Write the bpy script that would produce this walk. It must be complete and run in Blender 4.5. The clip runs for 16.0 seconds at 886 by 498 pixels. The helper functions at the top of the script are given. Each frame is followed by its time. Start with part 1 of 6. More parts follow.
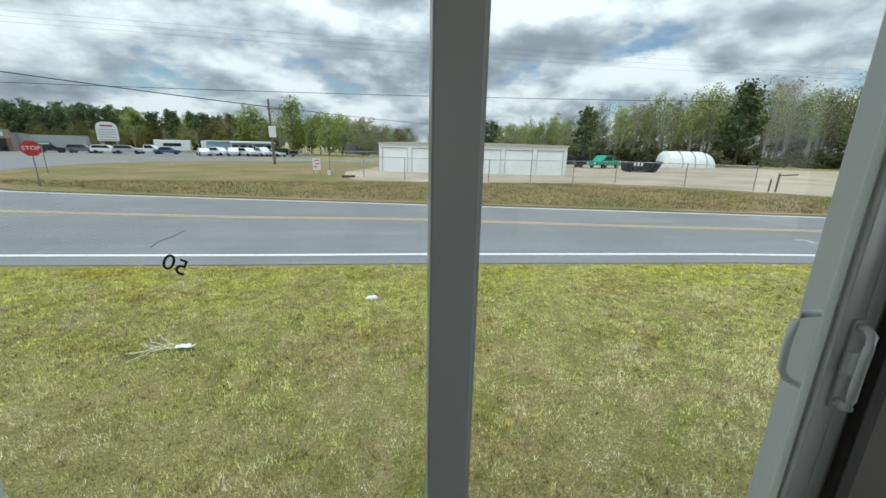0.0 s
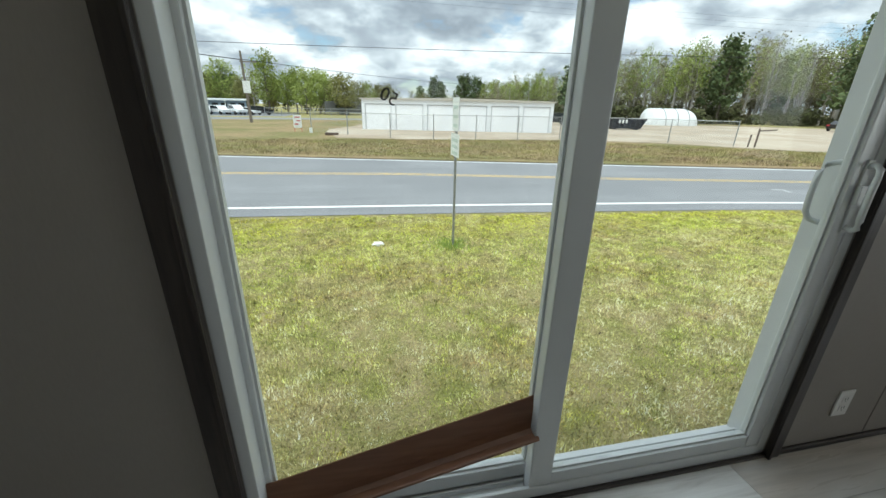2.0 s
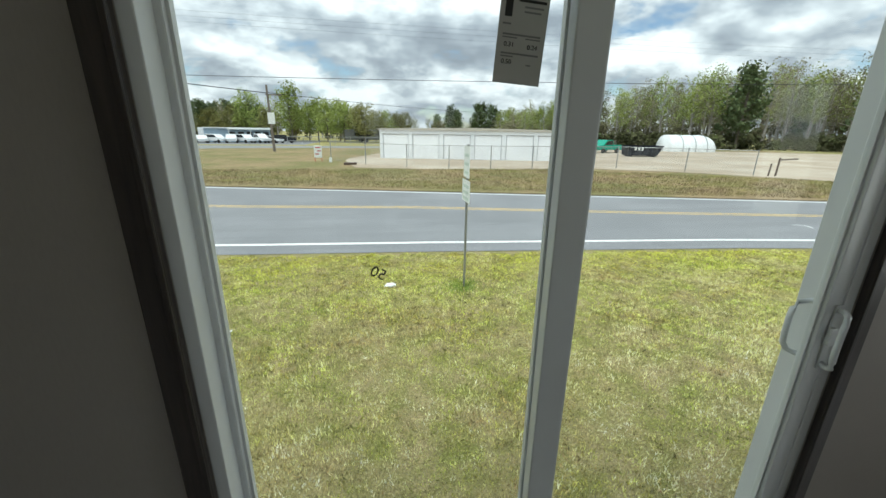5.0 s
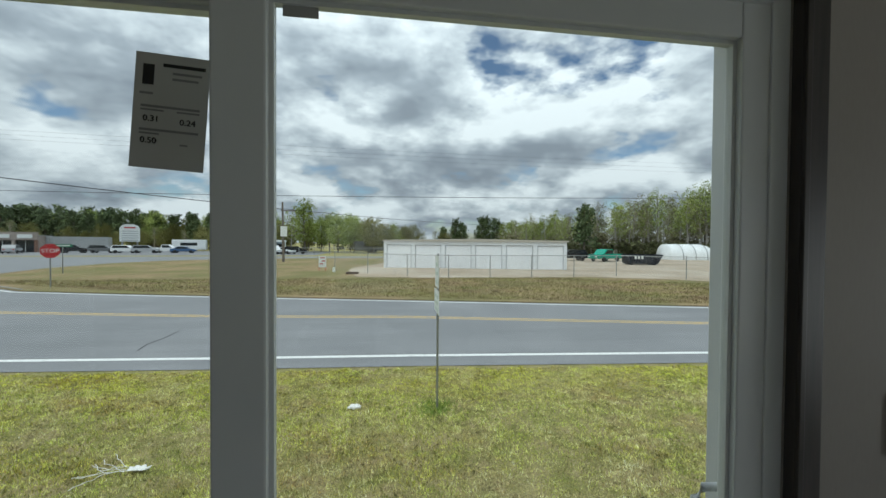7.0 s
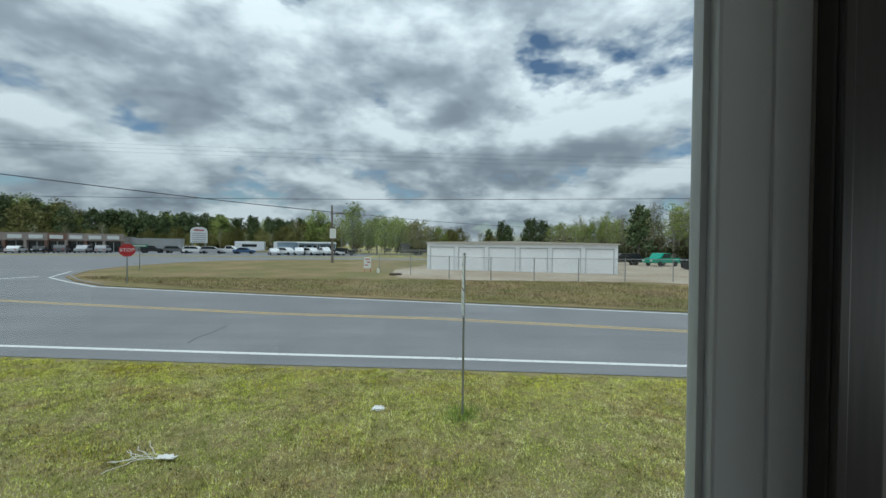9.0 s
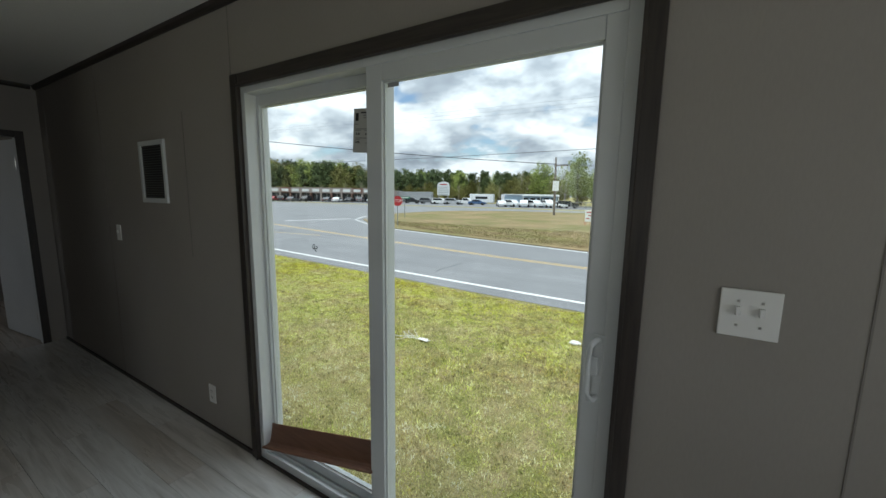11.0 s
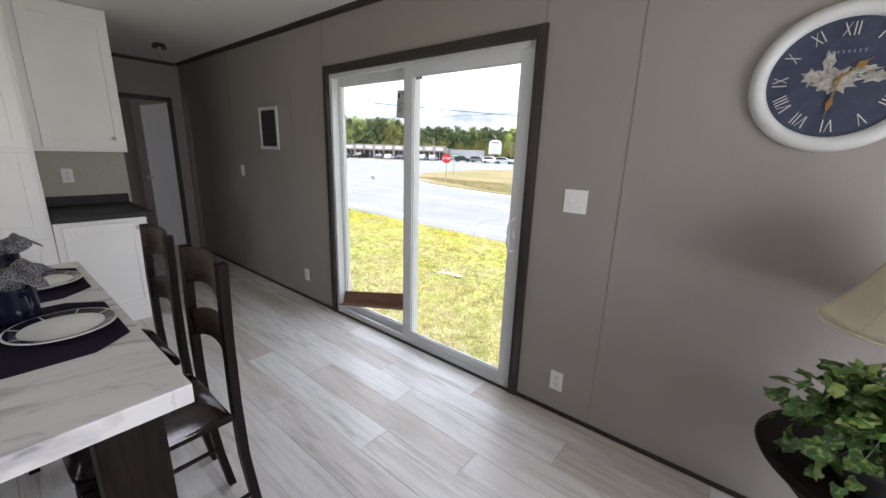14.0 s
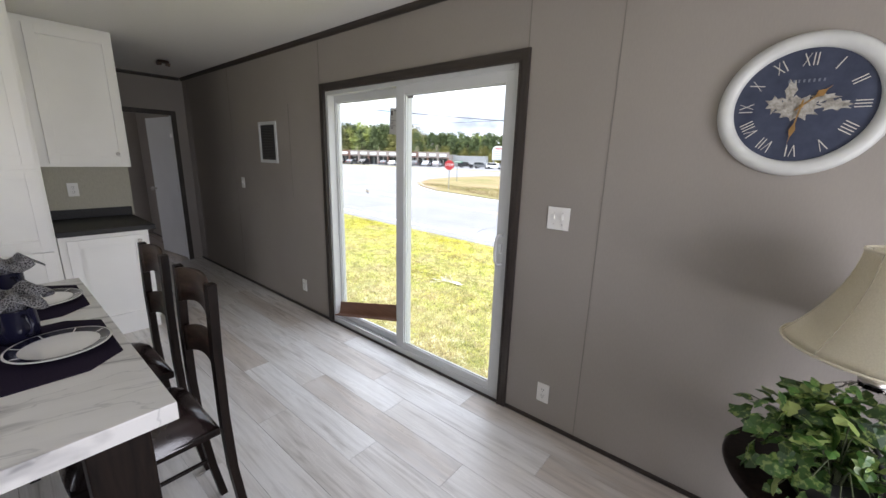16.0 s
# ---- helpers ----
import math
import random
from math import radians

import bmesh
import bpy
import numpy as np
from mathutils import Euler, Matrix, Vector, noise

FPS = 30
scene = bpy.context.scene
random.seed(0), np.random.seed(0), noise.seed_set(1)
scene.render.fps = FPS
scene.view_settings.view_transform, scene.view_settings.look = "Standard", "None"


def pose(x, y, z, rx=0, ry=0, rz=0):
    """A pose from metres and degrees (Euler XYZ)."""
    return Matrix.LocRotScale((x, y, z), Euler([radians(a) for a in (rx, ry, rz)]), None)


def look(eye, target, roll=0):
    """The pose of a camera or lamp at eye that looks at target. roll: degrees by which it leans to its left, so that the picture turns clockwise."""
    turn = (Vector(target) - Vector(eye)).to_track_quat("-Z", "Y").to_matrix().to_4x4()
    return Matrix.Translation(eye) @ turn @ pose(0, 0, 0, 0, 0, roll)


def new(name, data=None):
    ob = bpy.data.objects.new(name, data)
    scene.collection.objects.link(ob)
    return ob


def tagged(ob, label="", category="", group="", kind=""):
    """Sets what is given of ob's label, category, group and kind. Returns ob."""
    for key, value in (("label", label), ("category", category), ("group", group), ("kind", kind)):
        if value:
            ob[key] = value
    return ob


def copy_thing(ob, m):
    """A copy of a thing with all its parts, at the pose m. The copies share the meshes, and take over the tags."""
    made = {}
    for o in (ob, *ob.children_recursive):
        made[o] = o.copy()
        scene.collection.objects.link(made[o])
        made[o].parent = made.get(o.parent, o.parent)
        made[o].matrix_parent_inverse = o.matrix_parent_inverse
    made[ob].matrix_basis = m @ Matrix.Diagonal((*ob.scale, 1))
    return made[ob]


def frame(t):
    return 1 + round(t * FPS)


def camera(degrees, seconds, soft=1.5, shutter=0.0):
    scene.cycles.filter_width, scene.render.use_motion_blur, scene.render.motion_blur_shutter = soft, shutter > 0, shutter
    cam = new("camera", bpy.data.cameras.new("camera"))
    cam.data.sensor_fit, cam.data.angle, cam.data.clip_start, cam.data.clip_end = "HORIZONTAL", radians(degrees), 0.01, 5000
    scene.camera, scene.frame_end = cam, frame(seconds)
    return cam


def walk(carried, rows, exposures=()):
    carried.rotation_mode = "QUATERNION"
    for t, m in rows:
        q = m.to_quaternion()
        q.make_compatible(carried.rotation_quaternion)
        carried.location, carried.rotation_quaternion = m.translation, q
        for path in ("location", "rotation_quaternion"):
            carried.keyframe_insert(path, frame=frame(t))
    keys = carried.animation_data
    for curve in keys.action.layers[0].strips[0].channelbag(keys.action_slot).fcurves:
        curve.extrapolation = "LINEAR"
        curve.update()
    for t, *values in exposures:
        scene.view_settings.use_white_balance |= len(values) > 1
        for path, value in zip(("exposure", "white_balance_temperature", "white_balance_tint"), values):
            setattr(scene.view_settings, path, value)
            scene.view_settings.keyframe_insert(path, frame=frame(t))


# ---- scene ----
cam = camera(98.9, 16.0)
PATH = [
    (0, (-0.104, -0.575, 1.428), (0.208, 1.331, 0.91), 1.2),
    (0.5, (-0.287, -0.703, 1.432), (0.02, 1.205, 0.917), 1.1),
    (1, (-0.41, -0.793, 1.408), (-0.101, 1.115, 0.897), 1.0),
    (1.5, (-0.449, -0.811, 1.325), (-0.104, 1.087, 0.796), 1.0),
    (2, (-0.505, -0.801, 1.216), (-0.113, 1.029, 0.511), 1.2),
    (2.5, (-0.526, -0.83, 1.136), (-0.14, 0.907, 0.223), 1.0),
    (3, (-0.525, -0.832, 1.13), (-0.134, 0.821, 0.074), 1.1),
    (3.5, (-0.516, -0.795, 1.225), (-0.111, 0.827, 0.127), 1.1),
    (4, (-0.499, -0.764, 1.375), (-0.093, 0.878, 0.309), 1.1),
    (4.5, (-0.467, -0.756, 1.507), (-0.094, 0.994, 0.615), 1.1),
    (5, (-0.43, -0.798, 1.564), (-0.114, 1.087, 0.973), 0.8),
    (5.2, (-0.392, -0.798, 1.582), (-0.092, 1.128, 1.134), 0.8),
    (7.3, (0.33, -0.546, 1.553), (0.612, 1.434, 1.527), 0.4),
    (7.5, (0.392, -0.527, 1.552), (0.677, 1.452, 1.531), 0.4),
    (8, (0.469, -0.39, 1.473), (0.745, 1.591, 1.454), 0.5),
    (8.5, (0.46, -0.3, 1.461), (0.682, 1.688, 1.438), 0.5),
    (9, (0.556, -0.362, 1.496), (0.595, 1.626, 1.475), 0.7),
    (9.5, (0.67, -0.483, 1.492), (0.373, 1.494, 1.435), 0.5),
    (10, (0.778, -0.729, 1.504), (0.017, 1.115, 1.356), 0.4),
    (10.2, (0.83, -0.821, 1.506), (-0.009, 0.986, 1.336), 0.3),
    (12.3, (1.469, -1.502, 1.426), (0.288, 0.044, 0.965), 1.8),
    (12.5, (1.553, -1.536, 1.41), (0.366, 0.004, 0.94), 1.7),
    (13, (1.665, -1.602, 1.4), (0.468, -0.073, 0.921), 1.7),
    (13.5, (1.77, -1.746, 1.4), (0.558, -0.23, 0.915), 1.7),
    (14, (1.893, -1.908, 1.444), (0.675, -0.4, 0.948), 1.8),
    (14.5, (1.985, -1.915, 1.479), (0.761, -0.415, 0.975), 1.7),
    (15, (2.038, -1.898, 1.502), (0.808, -0.403, 0.999), 1.6),
    (15.5, (2.02, -1.876, 1.499), (0.785, -0.38, 1.012), 1.6),
    (16, (1.99, -1.889, 1.513), (0.751, -0.39, 1.045), 1.6),
]
walk(cam, [(t, look(eye, target, roll)) for t, eye, target, roll in PATH],
     [(0, 0.15, 6000, 3), (1.5, 0.42, 6000, 3), (2.5, 0.8, 6200, 7), (3.0, 0.93, 6150, 12), (3.6, 0.93, 6150, 12), (4.3, 0.75, 6150, 8), (5.0, 0.45, 6150, 3), (7.3, -0.15, 5950, 3), (8.5, -0.42, 5800, 2), (9.5, -0.2, 5800, 2), (10.2, -0.05, 5950, 2), (12.0, 1.2, 6100, 15), (12.5, 1.3, 6150, 18), (13.5, 1.57, 6150, 18), (16.0, 1.74, 6200, 18)])

# ---- light ----
world = bpy.data.worlds.new("sky")
scene.world = world
world.use_nodes = True
SUN_EL, SUN_AZ = 64.0, 229.0


def sky_nodes():
    nt = world.node_tree
    nt.nodes.clear()
    N, L = nt.nodes.new, nt.links.new
    out, bg = N("ShaderNodeOutputWorld"), N("ShaderNodeBackground")
    sky = N("ShaderNodeTexSky")
    sky.sky_type, sky.sun_disc = "NISHITA", False
    sky.sun_elevation, sky.sun_rotation = radians(SUN_EL), radians(SUN_AZ)
    tc, sep = N("ShaderNodeTexCoord"), N("ShaderNodeSeparateXYZ")
    L(tc.outputs["Generated"], sep.inputs[0])

    def m(op, a, b=None, c=None):
        n = N("ShaderNodeMath")
        n.operation = op
        for i, v in enumerate((a, b, c)):
            if v is None:
                continue
            if isinstance(v, (int, float)):
                n.inputs[i].default_value = v
            else:
                L(v, n.inputs[i])
        return n.outputs[0]

    def layer(rise):
        """Where a view ray meets the cloud deck, a little higher for rise > 0."""
        z = m("ADD", m("MAXIMUM", sep.outputs[2], 0.0), rise)
        u = m("ADD", z, 0.40)
        c = N("ShaderNodeCombineXYZ")
        L(m("DIVIDE", sep.outputs[0], u), c.inputs[0])
        L(m("DIVIDE", sep.outputs[1], u), c.inputs[1])
        L(m("MULTIPLY", z, 1.6), c.inputs[2])
        return c.outputs[0]

    def cloud(vec, scale, detail, rough=0.5):
        mp, n = N("ShaderNodeMapping"), N("ShaderNodeTexNoise")
        mp.inputs["Location"].default_value = CLOUD_A
        L(vec, mp.inputs[0])
        L(mp.outputs[0], n.inputs["Vector"])
        n.inputs["Scale"].default_value, n.inputs["Detail"].default_value = scale, detail
        n.inputs["Roughness"].default_value = rough
        return n.outputs["Fac"]

    def ramp(v, stops):
        n = N("ShaderNodeValToRGB")
        while len(n.color_ramp.elements) < len(stops):
            n.color_ramp.elements.new(0.5)
        for e, (p, col) in zip(n.color_ramp.elements, stops):
            e.position, e.color = p, (*col, 1)
        L(v, n.inputs[0])
        return n.outputs[0]

    here, above = layer(0.0), layer(0.055)
    thick = cloud(here, CLOUD_SCALE, 9, 0.56)
    # lit tops and shaded bases: compare the cloud with what lies above it
    slope = m("SUBTRACT", cloud(here, CLOUD_SCALE, 7, 0.55), cloud(above, CLOUD_SCALE, 7, 0.55))
    tone = m("MULTIPLY_ADD", slope, 3.7, m("MULTIPLY_ADD", thick, -1.6, 1.44))
    cover = ramp(thick, [(0.35, (0, 0, 0)), (0.43, (1, 1, 1))])
    body = ramp(tone, [(0.10, (0.33, 0.36, 0.41)), (0.42, (0.47, 0.505, 0.56)), (0.70, (0.74, 0.77, 0.81)), (0.98, (1.05, 1.06, 1.08))])
    scale = N("ShaderNodeMix")
    scale.data_type, scale.blend_type = "RGBA", "MULTIPLY"
    scale.inputs[0].default_value = 1.0
    L(body, scale.inputs[6])
    scale.inputs[7].default_value = (CLOUD_GAIN, CLOUD_GAIN, CLOUD_GAIN, 1)
    # an overcast sky is brighter overhead than at the horizon
    zen = N("ShaderNodeMix")
    zen.data_type, zen.blend_type = "RGBA", "MULTIPLY"
    zen.inputs[0].default_value = 1.0
    L(scale.outputs[2], zen.inputs[6])
    lift = m("MULTIPLY_ADD", m("MAXIMUM", sep.outputs[2], 0.0), 1.15, 0.85)
    grey = N("ShaderNodeCombineXYZ")
    for i in range(3):
        L(lift, grey.inputs[i])
    L(grey.outputs[0], zen.inputs[7])
    mix = N("ShaderNodeMix")
    mix.data_type = "RGBA"
    L(cover, mix.inputs[0])
    L(sky.outputs[0], mix.inputs[6])
    L(zen.outputs[2], mix.inputs[7])
    L(mix.outputs[2], bg.inputs[0])
    bg.inputs[1].default_value = 0.11
    L(bg.outputs[0], out.inputs[0])


CLOUD_A, CLOUD_SCALE, CLOUD_GAIN = (5.7, 9.2, 6.1), 2.5, 8.0
sky_nodes()
sun = new("sun", bpy.data.lights.new("sun", "SUN"))
sun.data.energy, sun.data.angle, sun.data.color = 1.7, radians(30), (1.0, 0.95, 0.88)
_az = radians(SUN_AZ)
sun.matrix_world = look((math.sin(_az) * 44, math.cos(_az) * 44, 90), (0, 0, 0))

# daylight standing in the unseen windows behind the camera; south one an added fill
for nm, at_, to_, w_, h_, e_ in (("south_window_light", (0.0, -4.33, 1.48), (0.0, 0, 1.2), 1.1, 1.15, 2.4), ("east_window_light", (3.63, -2.47, 1.4), (0, -2.47, 1.2), 0.5, 1.25, 1.5), ("east_front_window_light", (3.63, -1.2, 1.12), (0, -1.5, 1.0), 1.05, 1.2, 11.0), ("far_room_window_light", (-5.2, -4.33, 1.45), (-5.2, 0, 1.2), 0.6, 1.2, 3.0)):
    ar = bpy.data.lights.new(nm, "AREA")
    ar.shape, ar.size, ar.size_y, ar.energy, ar.color = "RECTANGLE", w_, h_, e_, (0.96, 0.98, 1.0)
    new(nm, ar).matrix_world = look(at_, to_)

# ---- helpers for meshes ----


def obj(name, bm, mat=None, parent=None, label="", category="", group="", kind="", smooth=False):
    me = bpy.data.meshes.new(name)
    bmesh.ops.recalc_face_normals(bm, faces=bm.faces[:])
    bm.to_mesh(me)
    bm.free()
    if smooth:
        for p in me.polygons:
            p.use_smooth = True
    for q in mat if isinstance(mat, (list, tuple)) else [mat]:
        if q:
            me.materials.append(q)
    ob = new(name, me)
    if parent:
        ob.parent = parent
    return tagged(ob, label, category, group, kind)


def part(name, bm, mat, parent, label="", smooth=False):
    return obj(name, bm, mat, parent, label, smooth=smooth)


def thing(name, at, label, category, group="", rz=0):
    ob = new(name)
    ob.matrix_world = pose(*at, 0, 0, rz)
    return tagged(ob, label, category, group)


def box(x0, x1, y0, y1, z0, z1, bev=0.0, bm=None, m=None):
    bm = bm or bmesh.new()
    v = [bm.verts.new((x, y, z)) for z in (z0, z1) for y in (y0, y1) for x in (x0, x1)]
    fs = [bm.faces.new([v[i] for i in q]) for q in ((0, 2, 3, 1), (4, 5, 7, 6), (0, 1, 5, 4), (2, 6, 7, 3), (0, 4, 6, 2), (1, 3, 7, 5))]
    if bev:
        bmesh.ops.bevel(bm, geom=list({e for f in fs for e in f.edges}), offset=bev, segments=2, affect="EDGES", profile=0.6)
    if m is not None:
        bmesh.ops.transform(bm, matrix=m, verts=v if not bev else bm.verts[:])
    return bm


def lathe(prof, seg=32, bm=None, c=(0, 0, 0), cap=True):
    bm = bm or bmesh.new()
    rings = []
    for r, z in prof:
        rings.append([bm.verts.new((c[0] + r * math.cos(2 * math.pi * i / seg), c[1] + r * math.sin(2 * math.pi * i / seg), c[2] + z)) for i in range(seg)])
    for a, b in zip(rings, rings[1:]):
        for i in range(seg):
            j = (i + 1) % seg
            bm.faces.new((a[i], a[j], b[j], b[i]))
    if cap:
        for r in (rings[0], rings[-1]):
            bm.faces.new(r)
    return bm


def tube(pts, r, seg=8, bm=None, r1=None):
    bm = bm or bmesh.new()
    pts = [Vector(p) for p in pts]
    rings = []
    for i, p in enumerate(pts):
        d = (pts[min(i + 1, len(pts) - 1)] - pts[max(i - 1, 0)]).normalized()
        a = d.orthogonal().normalized() if abs(d.z) > 0.9 else d.cross(Vector((0, 0, 1))).normalized()
        b = d.cross(a)
        rr = r if r1 is None else r + (r1 - r) * i / (len(pts) - 1)
        rings.append([bm.verts.new(p + rr * (a * math.cos(2 * math.pi * k / seg) + b * math.sin(2 * math.pi * k / seg))) for k in range(seg)])
    for A, B in zip(rings, rings[1:]):
        for k in range(seg):
            j = (k + 1) % seg
            bm.faces.new((A[k], A[j], B[j], B[k]))
    bm.faces.new(rings[0])
    bm.faces.new(rings[-1])
    return bm


def sheet(poly, z, bm=None, thick=0.0):
    """A flat polygon, with a skirt when it has thickness."""
    bm = bm or bmesh.new()
    top = [bm.verts.new((x, y, z)) for x, y in poly]
    f = bm.faces.new(top)
    if thick:
        r = bmesh.ops.extrude_face_region(bm, geom=[f])
        for v in r["geom"]:
            if isinstance(v, bmesh.types.BMVert):
                v.co.z -= thick
    return bm


def profile(pts, p0, p1, up=(0, 0, 1), bm=None):
    """A moulding: the outline pts (out, up) carried from p0 to p1."""
    bm = bm or bmesh.new()
    p0, p1, up = Vector(p0), Vector(p1), Vector(up)
    d = (p1 - p0).normalized()
    o = d.cross(up)
    A = [bm.verts.new(p0 + o * a + up * b) for a, b in pts]
    B = [bm.verts.new(p1 + o * a + up * b) for a, b in pts]
    n = len(pts)
    for i in range(n):
        j = (i + 1) % n
        bm.faces.new((A[i], A[j], B[j], B[i]))
    bm.faces.new(A)
    bm.faces.new(B)
    return bm


# ---- materials ----


class Mat:
    """A node material with short calls."""

    def __init__(self, name, rough=0.5, metal=0.0, spec=0.5):
        self.m = bpy.data.materials.new(name)
        self.m.use_nodes = True
        self.t = self.m.node_tree
        self.b = self.t.nodes["Principled BSDF"]
        self.b.inputs["Roughness"].default_value = rough
        self.b.inputs["Metallic"].default_value = metal
        self.b.inputs["Specular IOR Level"].default_value = spec
        self.tc = None

    def n(self, kind):
        return self.t.nodes.new(kind)

    def l(self, a, b):
        self.t.links.new(a, b)

    def coord(self, scale=(1, 1, 1), rot=(0, 0, 0), world_space=True):
        mp = self.n("ShaderNodeMapping")
        mp.inputs["Scale"].default_value, mp.inputs["Rotation"].default_value = scale, rot
        src = self.n("ShaderNodeNewGeometry").outputs["Position"] if world_space else self.n("ShaderNodeTexCoord").outputs["Object"]
        self.l(src, mp.inputs[0])
        return mp.outputs[0]

    def noise(self, vec, scale, detail=4, rough=0.55, dist=0.0):
        n = self.n("ShaderNodeTexNoise")
        self.l(vec, n.inputs["Vector"])
        for k, v in (("Scale", scale), ("Detail", detail), ("Roughness", rough), ("Distortion", dist)):
            n.inputs[k].default_value = v
        return n.outputs["Fac"]

    def ramp(self, v, stops):
        n = self.n("ShaderNodeValToRGB")
        while len(n.color_ramp.elements) < len(stops):
            n.color_ramp.elements.new(0.5)
        for e, (p, c) in zip(n.color_ramp.elements, stops):
            e.position, e.color = p, (*(c if isinstance(c, (tuple, list)) else (c, c, c)), 1)
        self.l(v, n.inputs[0])
        return n.outputs[0]

    def mix(self, f, a, b, blend="MIX"):
        n = self.n("ShaderNodeMix")
        n.data_type, n.blend_type = "RGBA", blend
        for i, v in ((0, f), (6, a), (7, b)):
            if isinstance(v, (int, float)):
                n.inputs[i].default_value = v if i == 0 else (v, v, v, 1)
            elif isinstance(v, (tuple, list)):
                n.inputs[i].default_value = (*v, 1)
            else:
                self.l(v, n.inputs[i])
        return n.outputs[2]

    def color(self, c):
        if isinstance(c, (tuple, list)):
            self.b.inputs["Base Color"].default_value = (*c, 1)
        else:
            self.l(c, self.b.inputs["Base Color"])
        return self

    def rough(self, v):
        self.l(v, self.b.inputs["Roughness"])
        return self

    def bump(self, h, strength=0.2, dist=0.01):
        n = self.n("ShaderNodeBump")
        n.inputs["Strength"].default_value, n.inputs["Distance"].default_value = strength, dist
        self.l(h, n.inputs["Height"])
        self.l(n.outputs[0], self.b.inputs["Normal"])
        return self

    def random(self):
        return self.n("ShaderNodeObjectInfo").outputs["Random"]

    def island(self):
        return self.n("ShaderNodeNewGeometry").outputs["Random Per Island"]


def plain(name, c, rough=0.5, metal=0.0, var=0.08, scale=6.0, bump=0.0, spec=0.5, grain=60.0):
    k = Mat(name, rough, metal, spec)
    v = k.coord()
    a = k.noise(v, scale, 3)
    k.color(k.ramp(a, [(0.3, tuple(x * (1 - var) for x in c)), (0.7, tuple(min(1, x * (1 + var)) for x in c))]))
    if bump:
        k.bump(k.noise(v, grain, 3), bump, 0.004)
    return k.m


# wall board: printed vinyl, warm grey, faint woven grain
k = Mat("wall_vinyl", 0.62, spec=0.3)
v = k.coord()
a, b = k.noise(v, 1.3, 3), k.noise(k.coord((1, 1, 0.25)), 160, 2)
k.color(k.mix(0.05, k.ramp(a, [(0.3, (0.30, 0.272, 0.246)), (0.7, (0.33, 0.301, 0.272))]), k.ramp(b, [(0.35, 0.25), (0.65, 0.6)]), "OVERLAY")).bump(b, 0.06, 0.002)
WALL = k.m
k = Mat("backsplash_vinyl", 0.5, spec=0.3)
b = k.noise(k.coord((1, 1, 0.3)), 120, 2)
k.color(k.ramp(b, [(0.3, (0.44, 0.42, 0.34)), (0.7, (0.50, 0.48, 0.395))]))
SPLASH = k.m
k = Mat("ceiling_paint", 0.85, spec=0.2)
b = k.noise(k.coord(), 220, 3, 0.7)
k.color(k.ramp(b, [(0.3, (0.78, 0.765, 0.72)), (0.7, (0.85, 0.835, 0.79))])).bump(b, 0.25, 0.004)
CEIL = k.m
# dark printed-wood trim
k = Mat("dark_trim", 0.42)
b = k.noise(k.coord((30, 30, 2.2)), 2.0, 5, 0.6, 0.4)
k.color(k.ramp(b, [(0.3, (0.018, 0.0135, 0.0115)), (0.7, (0.05, 0.038, 0.031))])).bump(b, 0.08, 0.002)
TRIM = k.m
k = Mat("dark_trim_along", 0.42)
b = k.noise(k.coord((2.2, 30, 30)), 2.0, 5, 0.6, 0.4)
k.color(k.ramp(b, [(0.3, (0.018, 0.0135, 0.0115)), (0.7, (0.05, 0.038, 0.031))])).bump(b, 0.08, 0.002)
TRIM_X = k.m
WHITE = plain("white_vinyl_frame", (0.62, 0.635, 0.635), 0.32, var=0.03, scale=3, bump=0.02)
WHITE_CAB = plain("white_cabinet_paint", (0.88, 0.87, 0.83), 0.38, var=0.03, scale=2.5, bump=0.03)
WHITE_DOOR = plain("white_door_paint", (0.72, 0.73, 0.74), 0.45, var=0.03, scale=3, bump=0.03)
PLATE = plain("white_plastic_plate", (0.80, 0.79, 0.76), 0.35, var=0.02)
SLOT = plain("dark_slot", (0.04, 0.04, 0.04), 0.6)
STEEL = plain("brushed_steel", (0.62, 0.60, 0.57), 0.28, 1.0, 0.06, 40)
RUBBER = plain("black_rubber", (0.02, 0.02, 0.02), 0.7)
k = Mat("glass_pane", 0.0, spec=0.5)
k.b.inputs["Transmission Weight"].default_value = 1.0
k.b.inputs["IOR"].default_value = 1.0
k.color((0.955, 0.975, 0.965))
t_, g_ = k.n("ShaderNodeBsdfTransparent"), k.n("ShaderNodeBsdfGlossy")
t_.inputs[0].default_value = (0.93, 0.95, 0.94, 1)
g_.inputs["Roughness"].default_value = 0.0
fr, mx, pw = k.n("ShaderNodeLayerWeight"), k.n("ShaderNodeMixShader"), k.n("ShaderNodeMath")
fr.inputs[0].default_value = 0.5
pw.operation, pw.inputs[1].default_value = "POWER", 4.0
ad = k.n("ShaderNodeMath")
ad.operation, ad.inputs[1].default_value, ad.inputs[2].default_value = "MULTIPLY_ADD", 0.4, 0.014
k.l(fr.outputs["Facing"], pw.inputs[0])
k.l(pw.outputs[0], ad.inputs[0])
k.l(ad.outputs[0], mx.inputs[0])
k.l(t_.outputs[0], mx.inputs[1])
k.l(g_.outputs[0], mx.inputs[2])
k.l(mx.outputs[0], k.t.nodes["Material Output"].inputs[0])
GLASS = k.m

